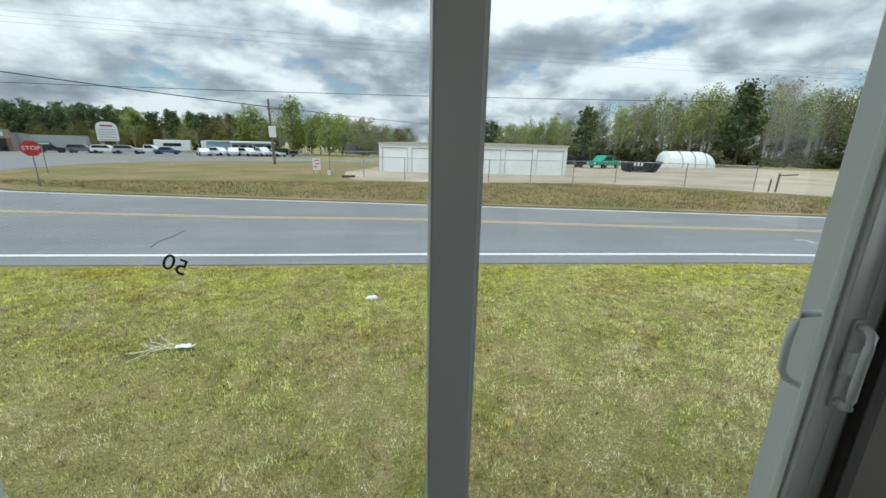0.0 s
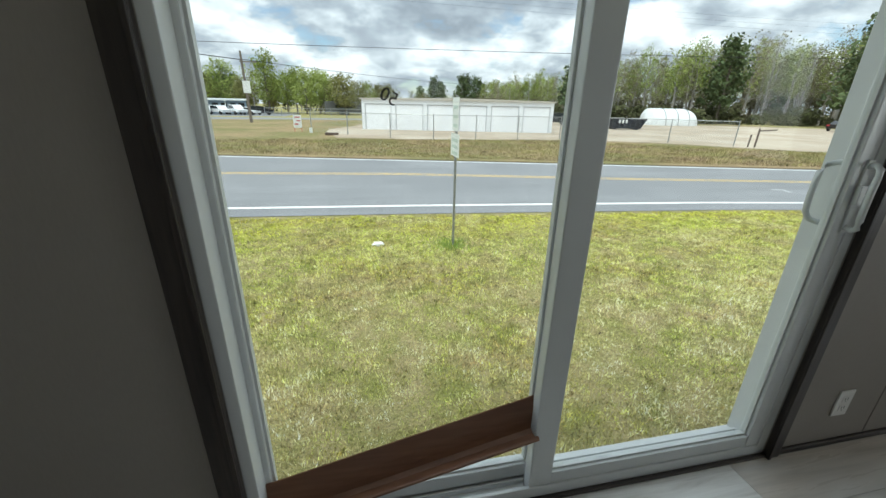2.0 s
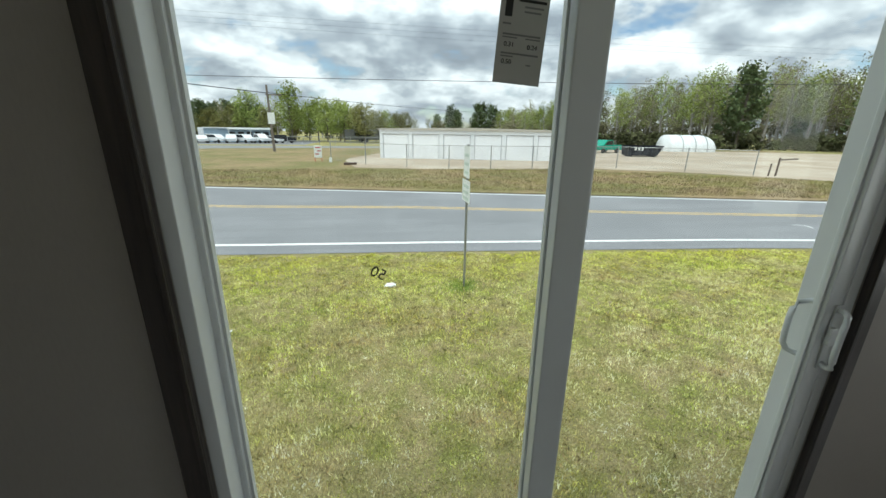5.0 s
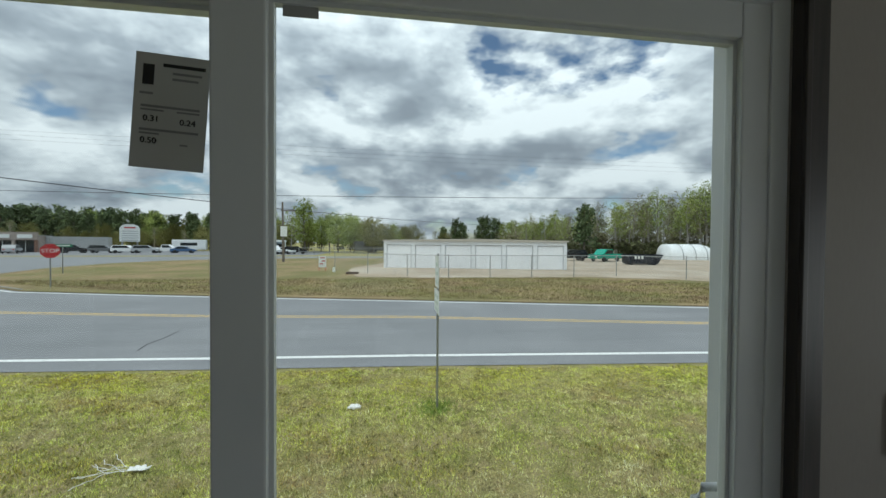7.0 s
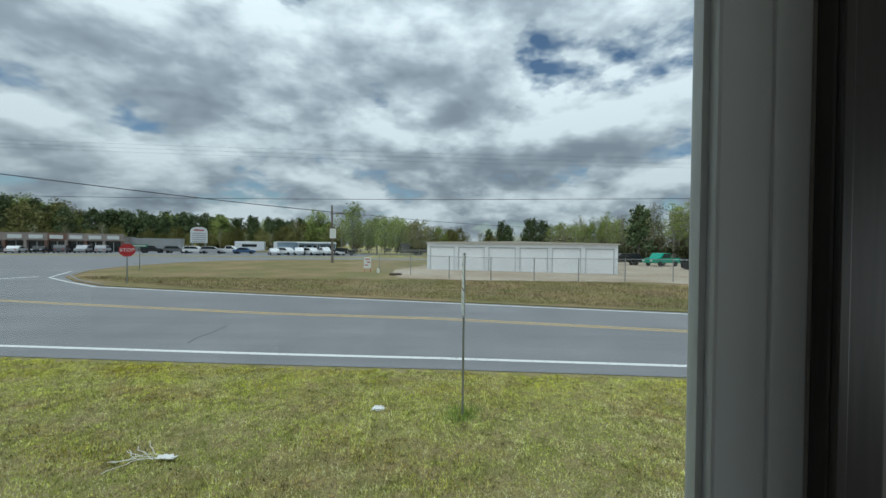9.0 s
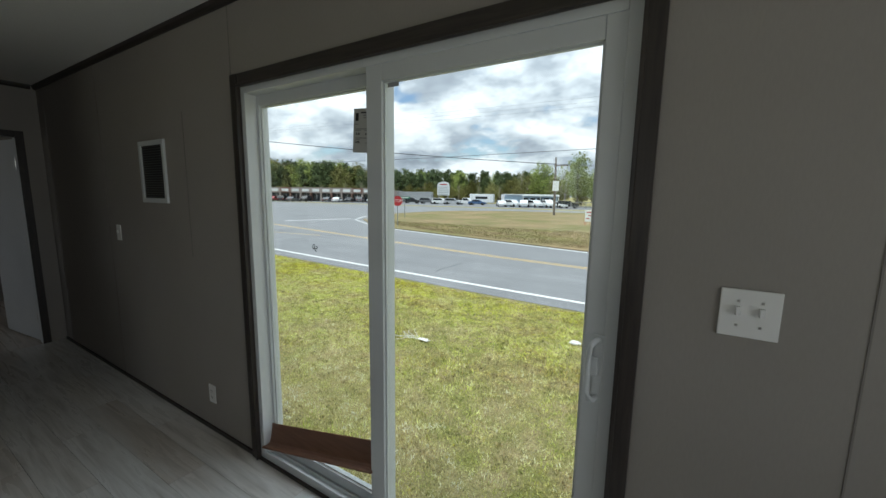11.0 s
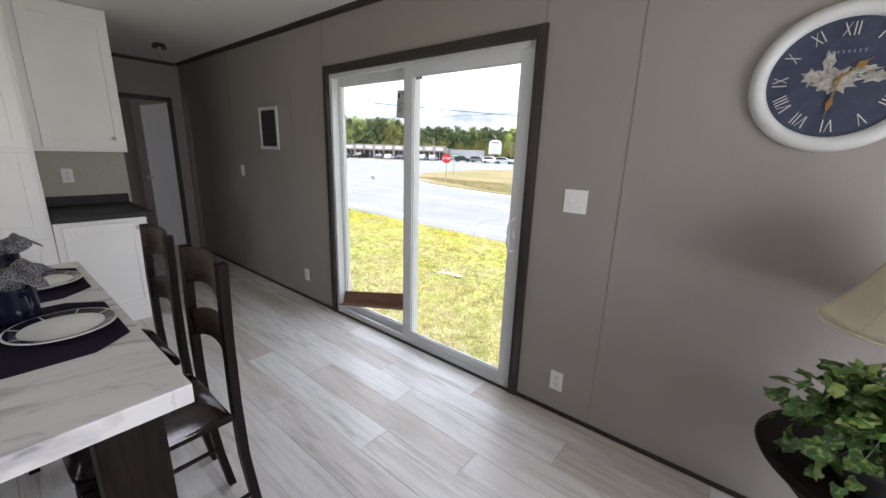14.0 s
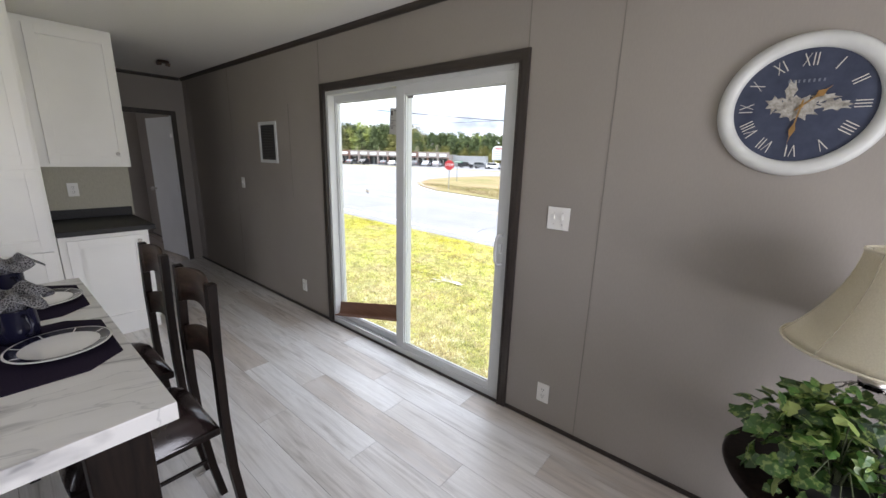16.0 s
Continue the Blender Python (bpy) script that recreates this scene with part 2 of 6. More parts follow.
# vinyl plank floor: grey and taupe washes along each plank
k = Mat("plank_floor", 0.4, spec=0.7)
mp = k.n("ShaderNodeMapping")
mp.inputs["Scale"].default_value = (1.3, 17, 1)
vadd = k.n("ShaderNodeVectorMath")
vadd.operation = "ADD"
cmb = k.n("ShaderNodeCombineXYZ")
r10 = k.n("ShaderNodeMath")
r10.operation = "MULTIPLY"
r10.inputs[1].default_value = 37.0
k.l(k.random(), r10.inputs[0])
k.l(r10.outputs[0], cmb.inputs[0])
k.l(r10.outputs[0], cmb.inputs[1])
k.l(k.n("ShaderNodeNewGeometry").outputs["Position"], vadd.inputs[0])
k.l(cmb.outputs[0], vadd.inputs[1])
k.l(vadd.outputs[0], mp.inputs[0])
streak = k.noise(mp.outputs[0], 1.4, 6, 0.6, 0.6)
mp2 = k.n("ShaderNodeMapping")
mp2.inputs["Scale"].default_value = (0.9, 4.5, 1)
k.l(vadd.outputs[0], mp2.inputs[0])
wash = k.noise(mp2.outputs[0], 1.3, 3, 0.5, 0.6)
tone = k.ramp(k.random(), [(0.0, (0.58, 0.52, 0.465)), (0.25, (0.76, 0.745, 0.725)), (0.5, (0.69, 0.655, 0.62)), (0.8, (0.80, 0.785, 0.765)), (1.0, (0.60, 0.52, 0.45))])
c1 = k.mix(k.ramp(streak, [(0.40, 0.0), (0.54, 0.3), (0.68, 0.7)]), tone, (0.32, 0.285, 0.255))
c2 = k.mix(k.ramp(wash, [(0.44, 0.0), (0.7, 0.6)]), c1, (0.78, 0.775, 0.77))
k.color(c2).bump(streak, 0.06, 0.002)
k.rough(k.ramp(streak, [(0.3, 0.24), (0.7, 0.36)]))
PLANK = k.m
GROUT = plain("plank_joint", (0.2, 0.185, 0.17), 0.7)

# outdoors
k = Mat("lawn_soil", 0.95, spec=0.1)
v = k.coord()
a, b, c = k.noise(v, 0.35, 4), k.noise(v, 2.6, 5, 0.65), k.noise(v, 38, 4, 0.75)
base = k.mix(k.ramp(b, [(0.36, 0.0), (0.62, 1.0)]), (0.22, 0.22, 0.07), (0.33, 0.275, 0.14))
base = k.mix(k.ramp(a, [(0.42, 0.0), (0.62, 0.7)]), base, (0.34, 0.305, 0.13))
k.color(k.mix(0.7, base, k.ramp(c, [(0.3, 0.12), (0.7, 0.88)]), "OVERLAY")).bump(c, 0.9, 0.03)
LAWN = k.m
k = Mat("verge_grass", 0.95, spec=0.1)
v = k.coord()
a, b, c = k.noise(v, 0.22, 4), k.noise(k.coord((0.5, 1, 1)), 1.8, 5, 0.7), k.noise(v, 26, 4, 0.75)
base = k.mix(k.ramp(a, [(0.40, 0.0), (0.6, 1.0)]), (0.20, 0.185, 0.08), (0.30, 0.225, 0.125))
base = k.mix(k.ramp(b, [(0.52, 0.0), (0.7, 0.85)]), base, (0.16, 0.115, 0.07))
k.color(k.mix(0.7, base, k.ramp(c, [(0.3, 0.15), (0.7, 0.85)]), "OVERLAY")).bump(c, 0.8, 0.04)
VERGE = k.m
k = Mat("asphalt", 0.85, spec=0.3)
v = k.coord()
a, b, c = k.noise(v, 0.35, 4, 0.6), k.noise(v, 180, 3, 0.8), k.noise(k.coord((0.06, 1.1, 1)), 1.2, 4)
base = k.ramp(a, [(0.3, (0.20, 0.203, 0.21)), (0.7, (0.25, 0.252, 0.258))])
base = k.mix(k.ramp(c, [(0.4, 0.0), (0.65, 0.35)]), base, (0.165, 0.167, 0.172))
k.color(k.mix(0.5, base, k.ramp(b, [(0.3, 0.25), (0.7, 0.75)]), "OVERLAY")).bump(b, 0.5, 0.006)
ASPHALT = k.m
k = Mat("gravel", 0.95, spec=0.1)
v = k.coord()
a, b = k.noise(v, 0.2, 4), k.noise(v, 22, 4, 0.8)
k.color(k.mix(0.5, k.ramp(a, [(0.35, (0.36, 0.29, 0.215)), (0.65, (0.48, 0.415, 0.33))]), k.ramp(b, [(0.3, 0.25), (0.7, 0.75)]), "OVERLAY")).bump(b, 0.6, 0.03)
GRAVEL = k.m


def worn(name, c, gap=0.42):
    k = Mat(name, 0.7)
    b = k.noise(k.coord(), 9, 5, 0.7)
    k.color(k.mix(k.ramp(b, [(gap - 0.08, 0.0), (gap + 0.1, 1.0)]), (0.24, 0.24, 0.24), c))
    return k.m


LINE_W, LINE_Y = worn("white_road_paint", (0.74, 0.74, 0.72), 0.34), worn("yellow_road_paint", (0.62, 0.44, 0.16), 0.42)

G = -1.10
# ---- large structure: the house ----
CH = 2.435
XL, XR, YB = -4.12, 3.60, -4.30
DX0, DX1, DZ = -0.855, 0.922, 2.005


def wall(name, boxes, mat=None):
    bm = bmesh.new()
    for b_ in boxes:
        box(*b_, bm=bm)
    return obj(name, bm, mat or WALL, kind="structure", label="warm grey vinyl-covered wall board", category="wall")


wall("wall_north", [(XL - 2.6, DX0, 0, 0.13, -0.1, CH), (DX1, XR + 0.12, 0, 0.13, -0.1, CH), (DX0, DX1, 0, 0.13, DZ, CH), (DX0, DX1, 0.0, 0.13, -0.1, -0.012)])
wall("wall_west", [(XL - 0.1, XL, -0.165, 0, 0, CH), (XL - 0.1, XL, YB, -0.94, 0, CH), (XL - 0.1, XL, -0.94, -0.165, 1.955, CH)])
# the opening at x -0.6 to 0.6 is added to let in fill light
wall("wall_south", [(XL - 2.6, -5.5, YB - 0.12, YB, -0.1, CH), (-4.9, -0.6, YB - 0.12, YB, -0.1, CH), (-5.5, -4.9, YB - 0.12, YB, -0.1, 0.85), (-5.5, -4.9, YB - 0.12, YB, 2.05, CH), (0.6, XR + 0.12, YB - 0.12, YB, -0.1, CH), (-0.6, 0.6, YB - 0.12, YB, -0.1, 0.85), (-0.6, 0.6, YB - 0.12, YB, 2.1, CH)])
wall("wall_east", [(XR, XR + 0.12, y0, y1, z0, z1) for y0, y1, z0, z1 in ((YB, -2.75, -0.1, CH), (-2.2, -1.75, -0.1, CH), (-0.65, 0, -0.1, CH), (-2.75, -2.2, -0.1, 0.75), (-2.75, -2.2, 2.05, CH), (-1.75, -0.65, -0.1, 0.5), (-1.75, -0.65, 1.75, CH))])
wall("wall_kitchen", [(-2.72, -2.612, YB, -1.0, 0, CH)])
wall("wall_far_room", [(XL - 2.6, XL - 2.48, YB, 0, 0, CH)])
obj("ceiling", box(XL - 2.6, XR + 0.12, YB - 0.12, 0.13, CH, CH + 0.1), CEIL, kind="structure", label="off-white textured flat ceiling", category="ceiling")
obj("floor", box(XL - 2.6, XR + 0.1, YB, 0.0, -0.1, -0.004), GROUT, kind="structure", label="grey washed vinyl plank floor", category="floor")

# ---- large structure: outdoors ----
obj("ground", sheet([(-600, 0.13), (600, 0.13), (600, 900), (-600, 900)], G, thick=0.5), LAWN, kind="structure", label="patchy spring lawn, green and straw", category="ground")
obj("ground_behind", sheet([(-600, -600), (600, -600), (600, 0.13), (-600, 0.13)], G, thick=0.5), LAWN, kind="structure", label="patchy lawn under the house", category="ground")
NEAR = [(-34, 11.6), (-17.8, 9.75), (-9.5, 9.0), (-3.2, 8.5), (0.7, 8.25), (8.4, 7.6), (11.8, 7.15), (26, 5.4), (70, 0)]
YELLOW = [(-30, 18.6), (-14, 15.25), (-5.4, 13.6), (0.64, 12.9), (8.4, 11.2), (15.7, 9.8), (30, 7.0), (70, -1)]
FAR = [(70, 1.5), (40, 8.0), (19.3, 12.4), (10.7, 14.5), (0.56, 16.9), (-4.2, 18.0), (-12.2, 19.9), (-18.5, 21.6), (-22, 23.8)]
NOSE = [(-25.5, 26.8), (-29.0, 32), (-31, 39), (-31, 47), (-29, 53), (-22.5, 58.5), (-10, 62), (30, 65), (70, 66)]
obj("road", sheet([(-300, 22), (-34, 10.7)] + [(x, y - 0.75) for x, y in NEAR[1:]] + [(70, 66), (70, 71), (20, 72), (-30, 69), (-60, 66), (-300, 62)], G + 0.012), ASPHALT, kind="structure", label="worn grey asphalt two-lane road and junction", category="road")
obj("pavement", sheet([(-170, 70), (-60, 70.5), (-14, 76), (-14, 100), (-70, 110), (-170, 110)], G + 0.016), ASPHALT, kind="structure", label="grey asphalt car park before the shops", category="pavement")
obj("verge", sheet(FAR + NOSE, G + 0.05, thick=0.06), VERGE, kind="structure", label="rough brown and green grass verge", category="ground")
obj("gravel_lot", sheet([(-3.4, 38), (-3.4, 35), (-2.2, 28.3), (2, 27.2), (10, 26.7), (15.5, 27.0), (21, 24.6), (25.8, 20.2), (28, 17.3), (44, 8), (60, 5), (78, 47), (50, 60), (24, 63), (2, 54)], G + 0.075, thick=0.03), GRAVEL, kind="structure", label="pale gravel yard round the storage building", category="ground")


def strip(pts, w, z):
    b = bmesh.new()
    L_, R_ = [], []
    for i, p in enumerate(pts):
        p = Vector(p)
        d = (Vector(pts[min(i + 1, len(pts) - 1)]) - Vector(pts[max(i - 1, 0)])).normalized()
        o = Vector((-d.y, d.x)) * w / 2
        L_.append(b.verts.new((*(p + o), z)))
        R_.append(b.verts.new((*(p - o), z)))
    for i in range(len(pts) - 1):
        b.faces.new((L_[i], R_[i], R_[i + 1], L_[i + 1]))
    return b


def shift(pts, dy):
    return [(x, y + dy) for x, y in pts]


def marking(pts, w, mat, label):
    obj("road_marking", strip(pts, w, G + 0.016), mat, kind="structure", label=label, category="road marking")


marking(NEAR, 0.16, LINE_W, "white painted edge line")
marking(shift(YELLOW, 0.12), 0.12, LINE_Y, "faded yellow centre line")
marking(shift(YELLOW, -0.12), 0.12, LINE_Y, "faded yellow centre line")
marking(shift(FAR, -0.35) + [(-26.2, 26.4), (-29.8, 31.8)], 0.14, LINE_W, "white painted edge line")
marking([(-27.4, 26.9), (-29.6, 20.8)], 0.35, LINE_W, "white painted stop line")
marking([(-36, 14.6), (-26, 13.6), (-17.5, 14.6)], 0.14, LINE_Y, "worn line at the junction")
marking([(-5.73, 9.4), (-5.86, 10.0), (-5.8, 10.6), (-5.84, 11.4)], 0.035, plain("tar_crack", (0.05, 0.05, 0.052), 0.8), "dark tar-filled crack across the lane")
marking([(12.3, 8.86), (12.66, 8.8), (12.5, 8.42)], 0.06, LINE_W, "small white scuff on the road")
obj("kerb", strip([(-18.5, 21.8), (-22, 24.1), (-25.4, 27.1), (-28.8, 32.2), (-30.8, 39)], 0.15, G + 0.09), plain("kerb_concrete", (0.27, 0.265, 0.25), 0.9, var=0.12, scale=3), kind="structure", label="pale concrete kerb at the corner", category="kerb")
# ---- patio door ----
door = thing("door_1", (0, 0, 0), "white vinyl sliding patio door with two glass panels", "door")
tagged(door, kind="structure")
part("jamb", box(DX0, -0.825, 0.0, 0.125, 0.0, DZ, 0.003), WHITE, door)
part("jamb", box(0.885, DX1, 0.002, 0.125, 0.0, DZ, 0.003), WHITE, door)
part("head", box(-0.835, 0.885, 0.0, 0.125, 1.975, DZ, 0.003), WHITE, door)
bm = box(-0.835, 0.885, 0.0, 0.012, 0.0, 0.055, 0.002)
for y0, y1, z1 in ((0.012, 0.05, 0.02), (0.05, 0.056, 0.038), (0.056, 0.09, 0.02), (0.09, 0.096, 0.045), (0.096, 0.125, 0.03)):
    box(-0.835, 0.885, y0, y1, -0.008, z1, bm=bm)
part("sill_track", bm, WHITE, door, "white ribbed sill track")


def sash(name, x0, x1, z0, z1, y0, y1, wl, wr, wb, wt, label):
    s = part(name, box(x0, x0 + wl, y0, y1, z0, z1, 0.004), WHITE, door, label)
    part("stile", box(x1 - wr, x1, y0, y1, z0, z1, 0.004), WHITE, s)
    part("rail", box(x0 + wl, x1 - wr, y0 + 0.001, y1 - 0.001, z0, z0 + wb, 0.003), WHITE, s)
    part("rail", box(x0 + wl, x1 - wr, y0 + 0.001, y1 - 0.001, z1 - wt, z1, 0.003), WHITE, s)
    gx0, gx1, gz0, gz1, ym = x0 + wl, x1 - wr, z0 + wb, z1 - wt, (y0 + y1) / 2
    b = bmesh.new()
    for q in ((gx0, gx0 + 0.007, gz0, gz1), (gx1 - 0.007, gx1, gz0, gz1), (gx0 + 0.007, gx1 - 0.007, gz0, gz0 + 0.007), (gx0 + 0.007, gx1 - 0.007, gz1 - 0.007, gz1)):
        box(q[0], q[1], y0 + 0.012, y1 - 0.012, q[2], q[3], bm=b)
    part("glazing_bead", b, BEAD, s, "grey-white glazing bead")
    p = part("pane", box(gx0 + 0.004, gx1 - 0.004, ym - 0.002, ym + 0.002, gz0 + 0.004, gz1 - 0.004), GLASS, s, "clear glass pane")
    p.visible_shadow = False
    return s


BEAD = plain("glazing_bead_vinyl", (0.60, 0.62, 0.61), 0.4, var=0.04)
fixed = sash("fixed_panel", -0.845, 0.03, 0.035, 1.985, 0.062, 0.105, 0.036, 0.045, 0.055, 0.06, "fixed white-framed glass panel")
slide = sash("sliding_panel", -0.03, 0.893, 0.022, 1.99, 0.006, 0.043, 0.078, 0.062, 0.078, 0.075, "sliding white-framed glass panel, closed")


def pull(y, sgn, mat, name, label, x, dx):
    """A D-shaped pull on a moulded backplate; its bow stands off by dx to the glass side."""
    bow = [(0.0, 0.0), (0.25, 0.55), (0.62, 0.9), (0.92, 1.0), (1.0, 1.0)]
    zs_ = (1.082, 1.086, 1.078, 1.055, 1.02)
    half = [(x - dx * a, y + sgn * 0.042 * b_, z) for (a, b_), z in zip(bow, zs_)]
    pts = half + [(px_, py_, 1.99 - pz) for px_, py_, pz in reversed(half)]
    h = part(name, tube(pts, 0.0085, 12), mat, slide, label, True)
    part("backplate", box(x - 0.014, x + 0.014, min(y, y + sgn * 0.006), max(y, y + sgn * 0.006), 0.89, 1.10, 0.003), mat, h)
    part("thumb_latch", box(x - 0.02, x + 0.002, min(y + sgn * 0.006, y + sgn * 0.018), max(y + sgn * 0.006, y + sgn * 0.018), 0.975, 1.03, 0.003), mat, h)
    return h


pull(0.006, -1, WHITE, "pull_handle", "white curved pull handle", 0.874, 0.022)
pull(0.043, 1, WHITE, "outside_pull_handle", "white outside pull handle", 0.872, 0.05)
# dark trim round the door
for nm, q in (("trim", (-0.912, DX0, -0.02, 0.0, 0.0, 2.066)), ("trim", (DX1, 0.976, -0.02, 0.0, 0.0, 2.066))):
    b = box(*q, 0.003)
    xi = q[1] - 0.012 if q[0] < 0 else q[0]
    box(xi, xi + 0.012, -0.026, -0.02, 0.0, 2.01, 0.002, b)
    obj("trim", b, TRIM, kind="structure", label="dark brown wood-grain door trim", category="trim")
b = box(DX0, DX1, -0.016, 0.0, DZ, 2.066, 0.003)
box(DX0, DX1, -0.022, -0.016, DZ, DZ + 0.012, 0.002, b)
obj("trim", b, TRIM_X, kind="structure", label="dark brown wood-grain door trim", category="trim")
obj("trim", box(DX0, DX1, -0.014, 0.0, 0.0, 0.014, 0.003), TRIM_X, kind="structure", label="dark threshold strip under the patio door", category="trim")
# crown and base trims
CR = [(0, 0), (0.01, 0), (0.022, 0.018), (0.026, 0.038), (0, 0.038)]


def crown(p0, p1, m=TRIM_X):
    obj("trim", profile(CR, p0, p1), m, kind="structure", label="dark brown crown trim along the ceiling", category="trim")


crown((XL, 0, CH - 0.038), (XR, 0, CH - 0.038))
crown((XL, YB, CH - 0.038), (XL, -0.034, CH - 0.038))
crown((-2.612, -1.0, CH - 0.038), (-2.72, -1.0, CH - 0.038))
crown((XR, -0.034, CH - 0.038), (XR, YB, CH - 0.038))
for x0, x1 in ((XL, -0.912), (0.976, XR)):
    obj("baseboard", box(x0, x1, -0.011, 0, 0, 0.022, 0.003), TRIM_X, kind="structure", label="thin dark brown base trim", category="trim")
obj("baseboard", box(XL - 2.4, XL - 0.1, -0.011, 0, 0, 0.022, 0.003), TRIM_X, kind="structure", label="thin dark brown base trim", category="trim")
SEAM = plain("seam_strip", (0.20, 0.18, 0.163), 0.5, var=0.05)
for x, z0, z1 in ((1.41, 0.022, CH - 0.038), (0.958, 2.066, CH - 0.038), (-0.93, 2.066, CH - 0.038), (-1.45, 1.1, 1.95), (-2.70, 0.022, CH - 0.038), (2.63, 0.022, CH - 0.038), (-3.95, 0.022, CH - 0.038)):
    obj("trim", box(x - 0.002, x + 0.002, -0.002, 0.0, z0, z1), SEAM, kind="structure", label="flat seam between wall boards", category="trim")

obj("trim", box(-2.665, -2.606, -1.0, -0.985, 1.95, CH - 0.001, 0.003), TRIM, kind="structure", label="dark trim on the end of the kitchen wall", category="trim")

# ---- fixtures on the wall ----


def cover(name, x, z, w, h, label, kind_, face="y", at=0.0):
    t_ = thing(name, (x, -0.0005, z) if face == "y" else (at, x, z), label, "switch" if kind_ == "switch" else "outlet", rz=0 if face == "y" else 90)
    part("plate", box(-w / 2, w / 2, -0.006, 0.0, -h / 2, h / 2, 0.0025), PLATE, t_)
    if kind_ == "switch":
        n = 2 if w > 0.1 else 1
        for i in range(n):
            cx = (i - (n - 1) / 2) * 0.046
            part("toggle", box(cx - 0.005, cx + 0.005, -0.017, -0.006, -0.004, 0.018, 0.002), PLATE, t_)
            for dz in (-0.03, 0.03):
                part("screw", box(cx - 0.003, cx + 0.003, -0.0072, -0.006, dz - 0.003, dz + 0.003), STEEL, t_)
    elif kind_ == "outlet":
        for dz in (-0.02, 0.02):
            s = part("socket", box(-0.017, 0.017, -0.0085, -0.006, dz - 0.0145, dz + 0.0145, 0.002), PLATE, t_)
            for cx, hh in ((-0.006, 0.005), (0.006, 0.006)):
                part("slot", box(cx - 0.0012, cx + 0.0012, -0.009, -0.0085, dz - hh + 0.003, dz + hh + 0.003), SLOT, s)
            part("slot", box(-0.002, 0.002, -0.009, -0.0085, dz - 0.011, dz - 0.007), SLOT, s)
    return t_


cover("light_switch", 1.203, 1.222, 0.118, 0.118, "white double light switch beside the patio door", "switch")
cover("wall_outlet", 1.213, 0.203, 0.072, 0.116, "white wall outlet low beside the patio door", "outlet")
cover("wall_outlet", -1.338, 0.245, 0.072, 0.116, "white wall outlet low on the grey wall", "outlet")
cover("light_switch", -2.525, 1.18, 0.072, 0.116, "white single light switch by the hallway", "switch")
cover("wall_outlet", -1.40, 1.155, 0.072, 0.116, "white outlet on the kitchen backsplash", "outlet", "x", -2.6095)
# return-air grille
gr = thing("air_grille", (-1.86, -0.0005, 1.614), "white framed return-air grille with dark louvres", "vent")
b = bmesh.new()
for q in ((-0.176, -0.146, -0.197, 0.197), (0.146, 0.176, -0.197, 0.197), (-0.146, 0.146, -0.197, -0.167), (-0.146, 0.146, 0.167, 0.197)):
    box(q[0], q[1], -0.014, 0, q[2], q[3], 0.003, b)
part("frame", b, WHITE, gr)
part("backing", box(-0.146, 0.146, -0.003, 0, -0.167, 0.167), SLOT, gr, "dark filter behind the louvres")
LOUVRE = plain("dark_louvre", (0.10, 0.095, 0.09), 0.5)
for i in range(22):
    z = -0.16 + i * 0.0152
    part("slat", box(-0.146, 0.146, -0.0035, 0.0035, -0.0006, 0.0006, m=pose(0, -0.008, z, 35)), LOUVRE, gr)
# hall ceiling lamp
hl = thing("ceiling_lamp", (-3.134, -0.455, CH), "small bronze two-bulb ceiling lamp holder", "lamp")
part("canopy", lathe([(0.055, 0.0), (0.055, -0.012), (0.04, -0.022), (0.012, -0.024)], 24), plain("bronze", (0.12, 0.085, 0.06), 0.35, 0.9), hl, "", True)
for sx in (-1, 1):
    part("socket", tube([(0, sx * 0.02, -0.026), (0, sx * 0.06, -0.034)], 0.018, 12), plain("bronze_socket", (0.15, 0.11, 0.08), 0.35, 0.9), hl)

# ---- hallway door ----
dw = thing("door_2", (XL - 0.10, -0.172, 0), "white flat interior door, standing open", "door", rz=187)
tagged(dw, kind="structure")
part("leaf", box(0, 0.74, -0.035, 0, 0.012, 1.945, 0.003), WHITE_DOOR, dw)
part("knob", lathe([(0.012, 0), (0.012, 0.03), (0.026, 0.04), (0.03, 0.055), (0.02, 0.068), (0.004, 0.07)], 20, c=(0, 0, 0)), STEEL, dw, "brushed steel door knob", True).matrix_local = pose(0.68, 0.0, 0.96, -90)
part("knob", lathe([(0.012, 0), (0.012, 0.03), (0.026, 0.04), (0.03, 0.055), (0.02, 0.068), (0.004, 0.07)], 20), STEEL, dw, "brushed steel door knob", True).matrix_local = pose(0.68, -0.035, 0.96, 90)
for z in (0.25, 1.0, 1.72):
    part("hinge", tube([(-0.006, -0.002, z - 0.045), (-0.006, -0.002, z + 0.045)], 0.006, 8), STEEL, dw)
for q in ((XL, XL + 0.014, -0.175, -0.118, 0, 2.012), (XL, XL + 0.014, -0.99, -0.93, 0, 2.012)):
    obj("trim", box(*q, 0.003), TRIM, kind="structure", label="dark brown hallway door trim", category="trim")
obj("trim", box(XL, XL + 0.014, -0.93, -0.175, 1.955, 2.012, 0.003), TRIM, kind="structure", label="dark brown hallway door trim", category="trim")
for q in ((XL - 0.098, XL - 0.002, -0.172, -0.163, 0, 1.955), (XL - 0.098, XL - 0.002, -0.942, -0.933, 0, 1.955)):
    obj("trim", box(*q), WHITE_DOOR, kind="structure", label="white hallway door jamb", category="trim")

# ---- kitchen ----
k = Mat("black_laminate", 0.5, spec=0.25)
b = k.noise(k.coord(), 140, 4, 0.8)
k.color(k.ramp(b, [(0.35, (0.018, 0.018, 0.019)), (0.62, (0.045, 0.044, 0.043)), (0.75, (0.12, 0.115, 0.11))]))
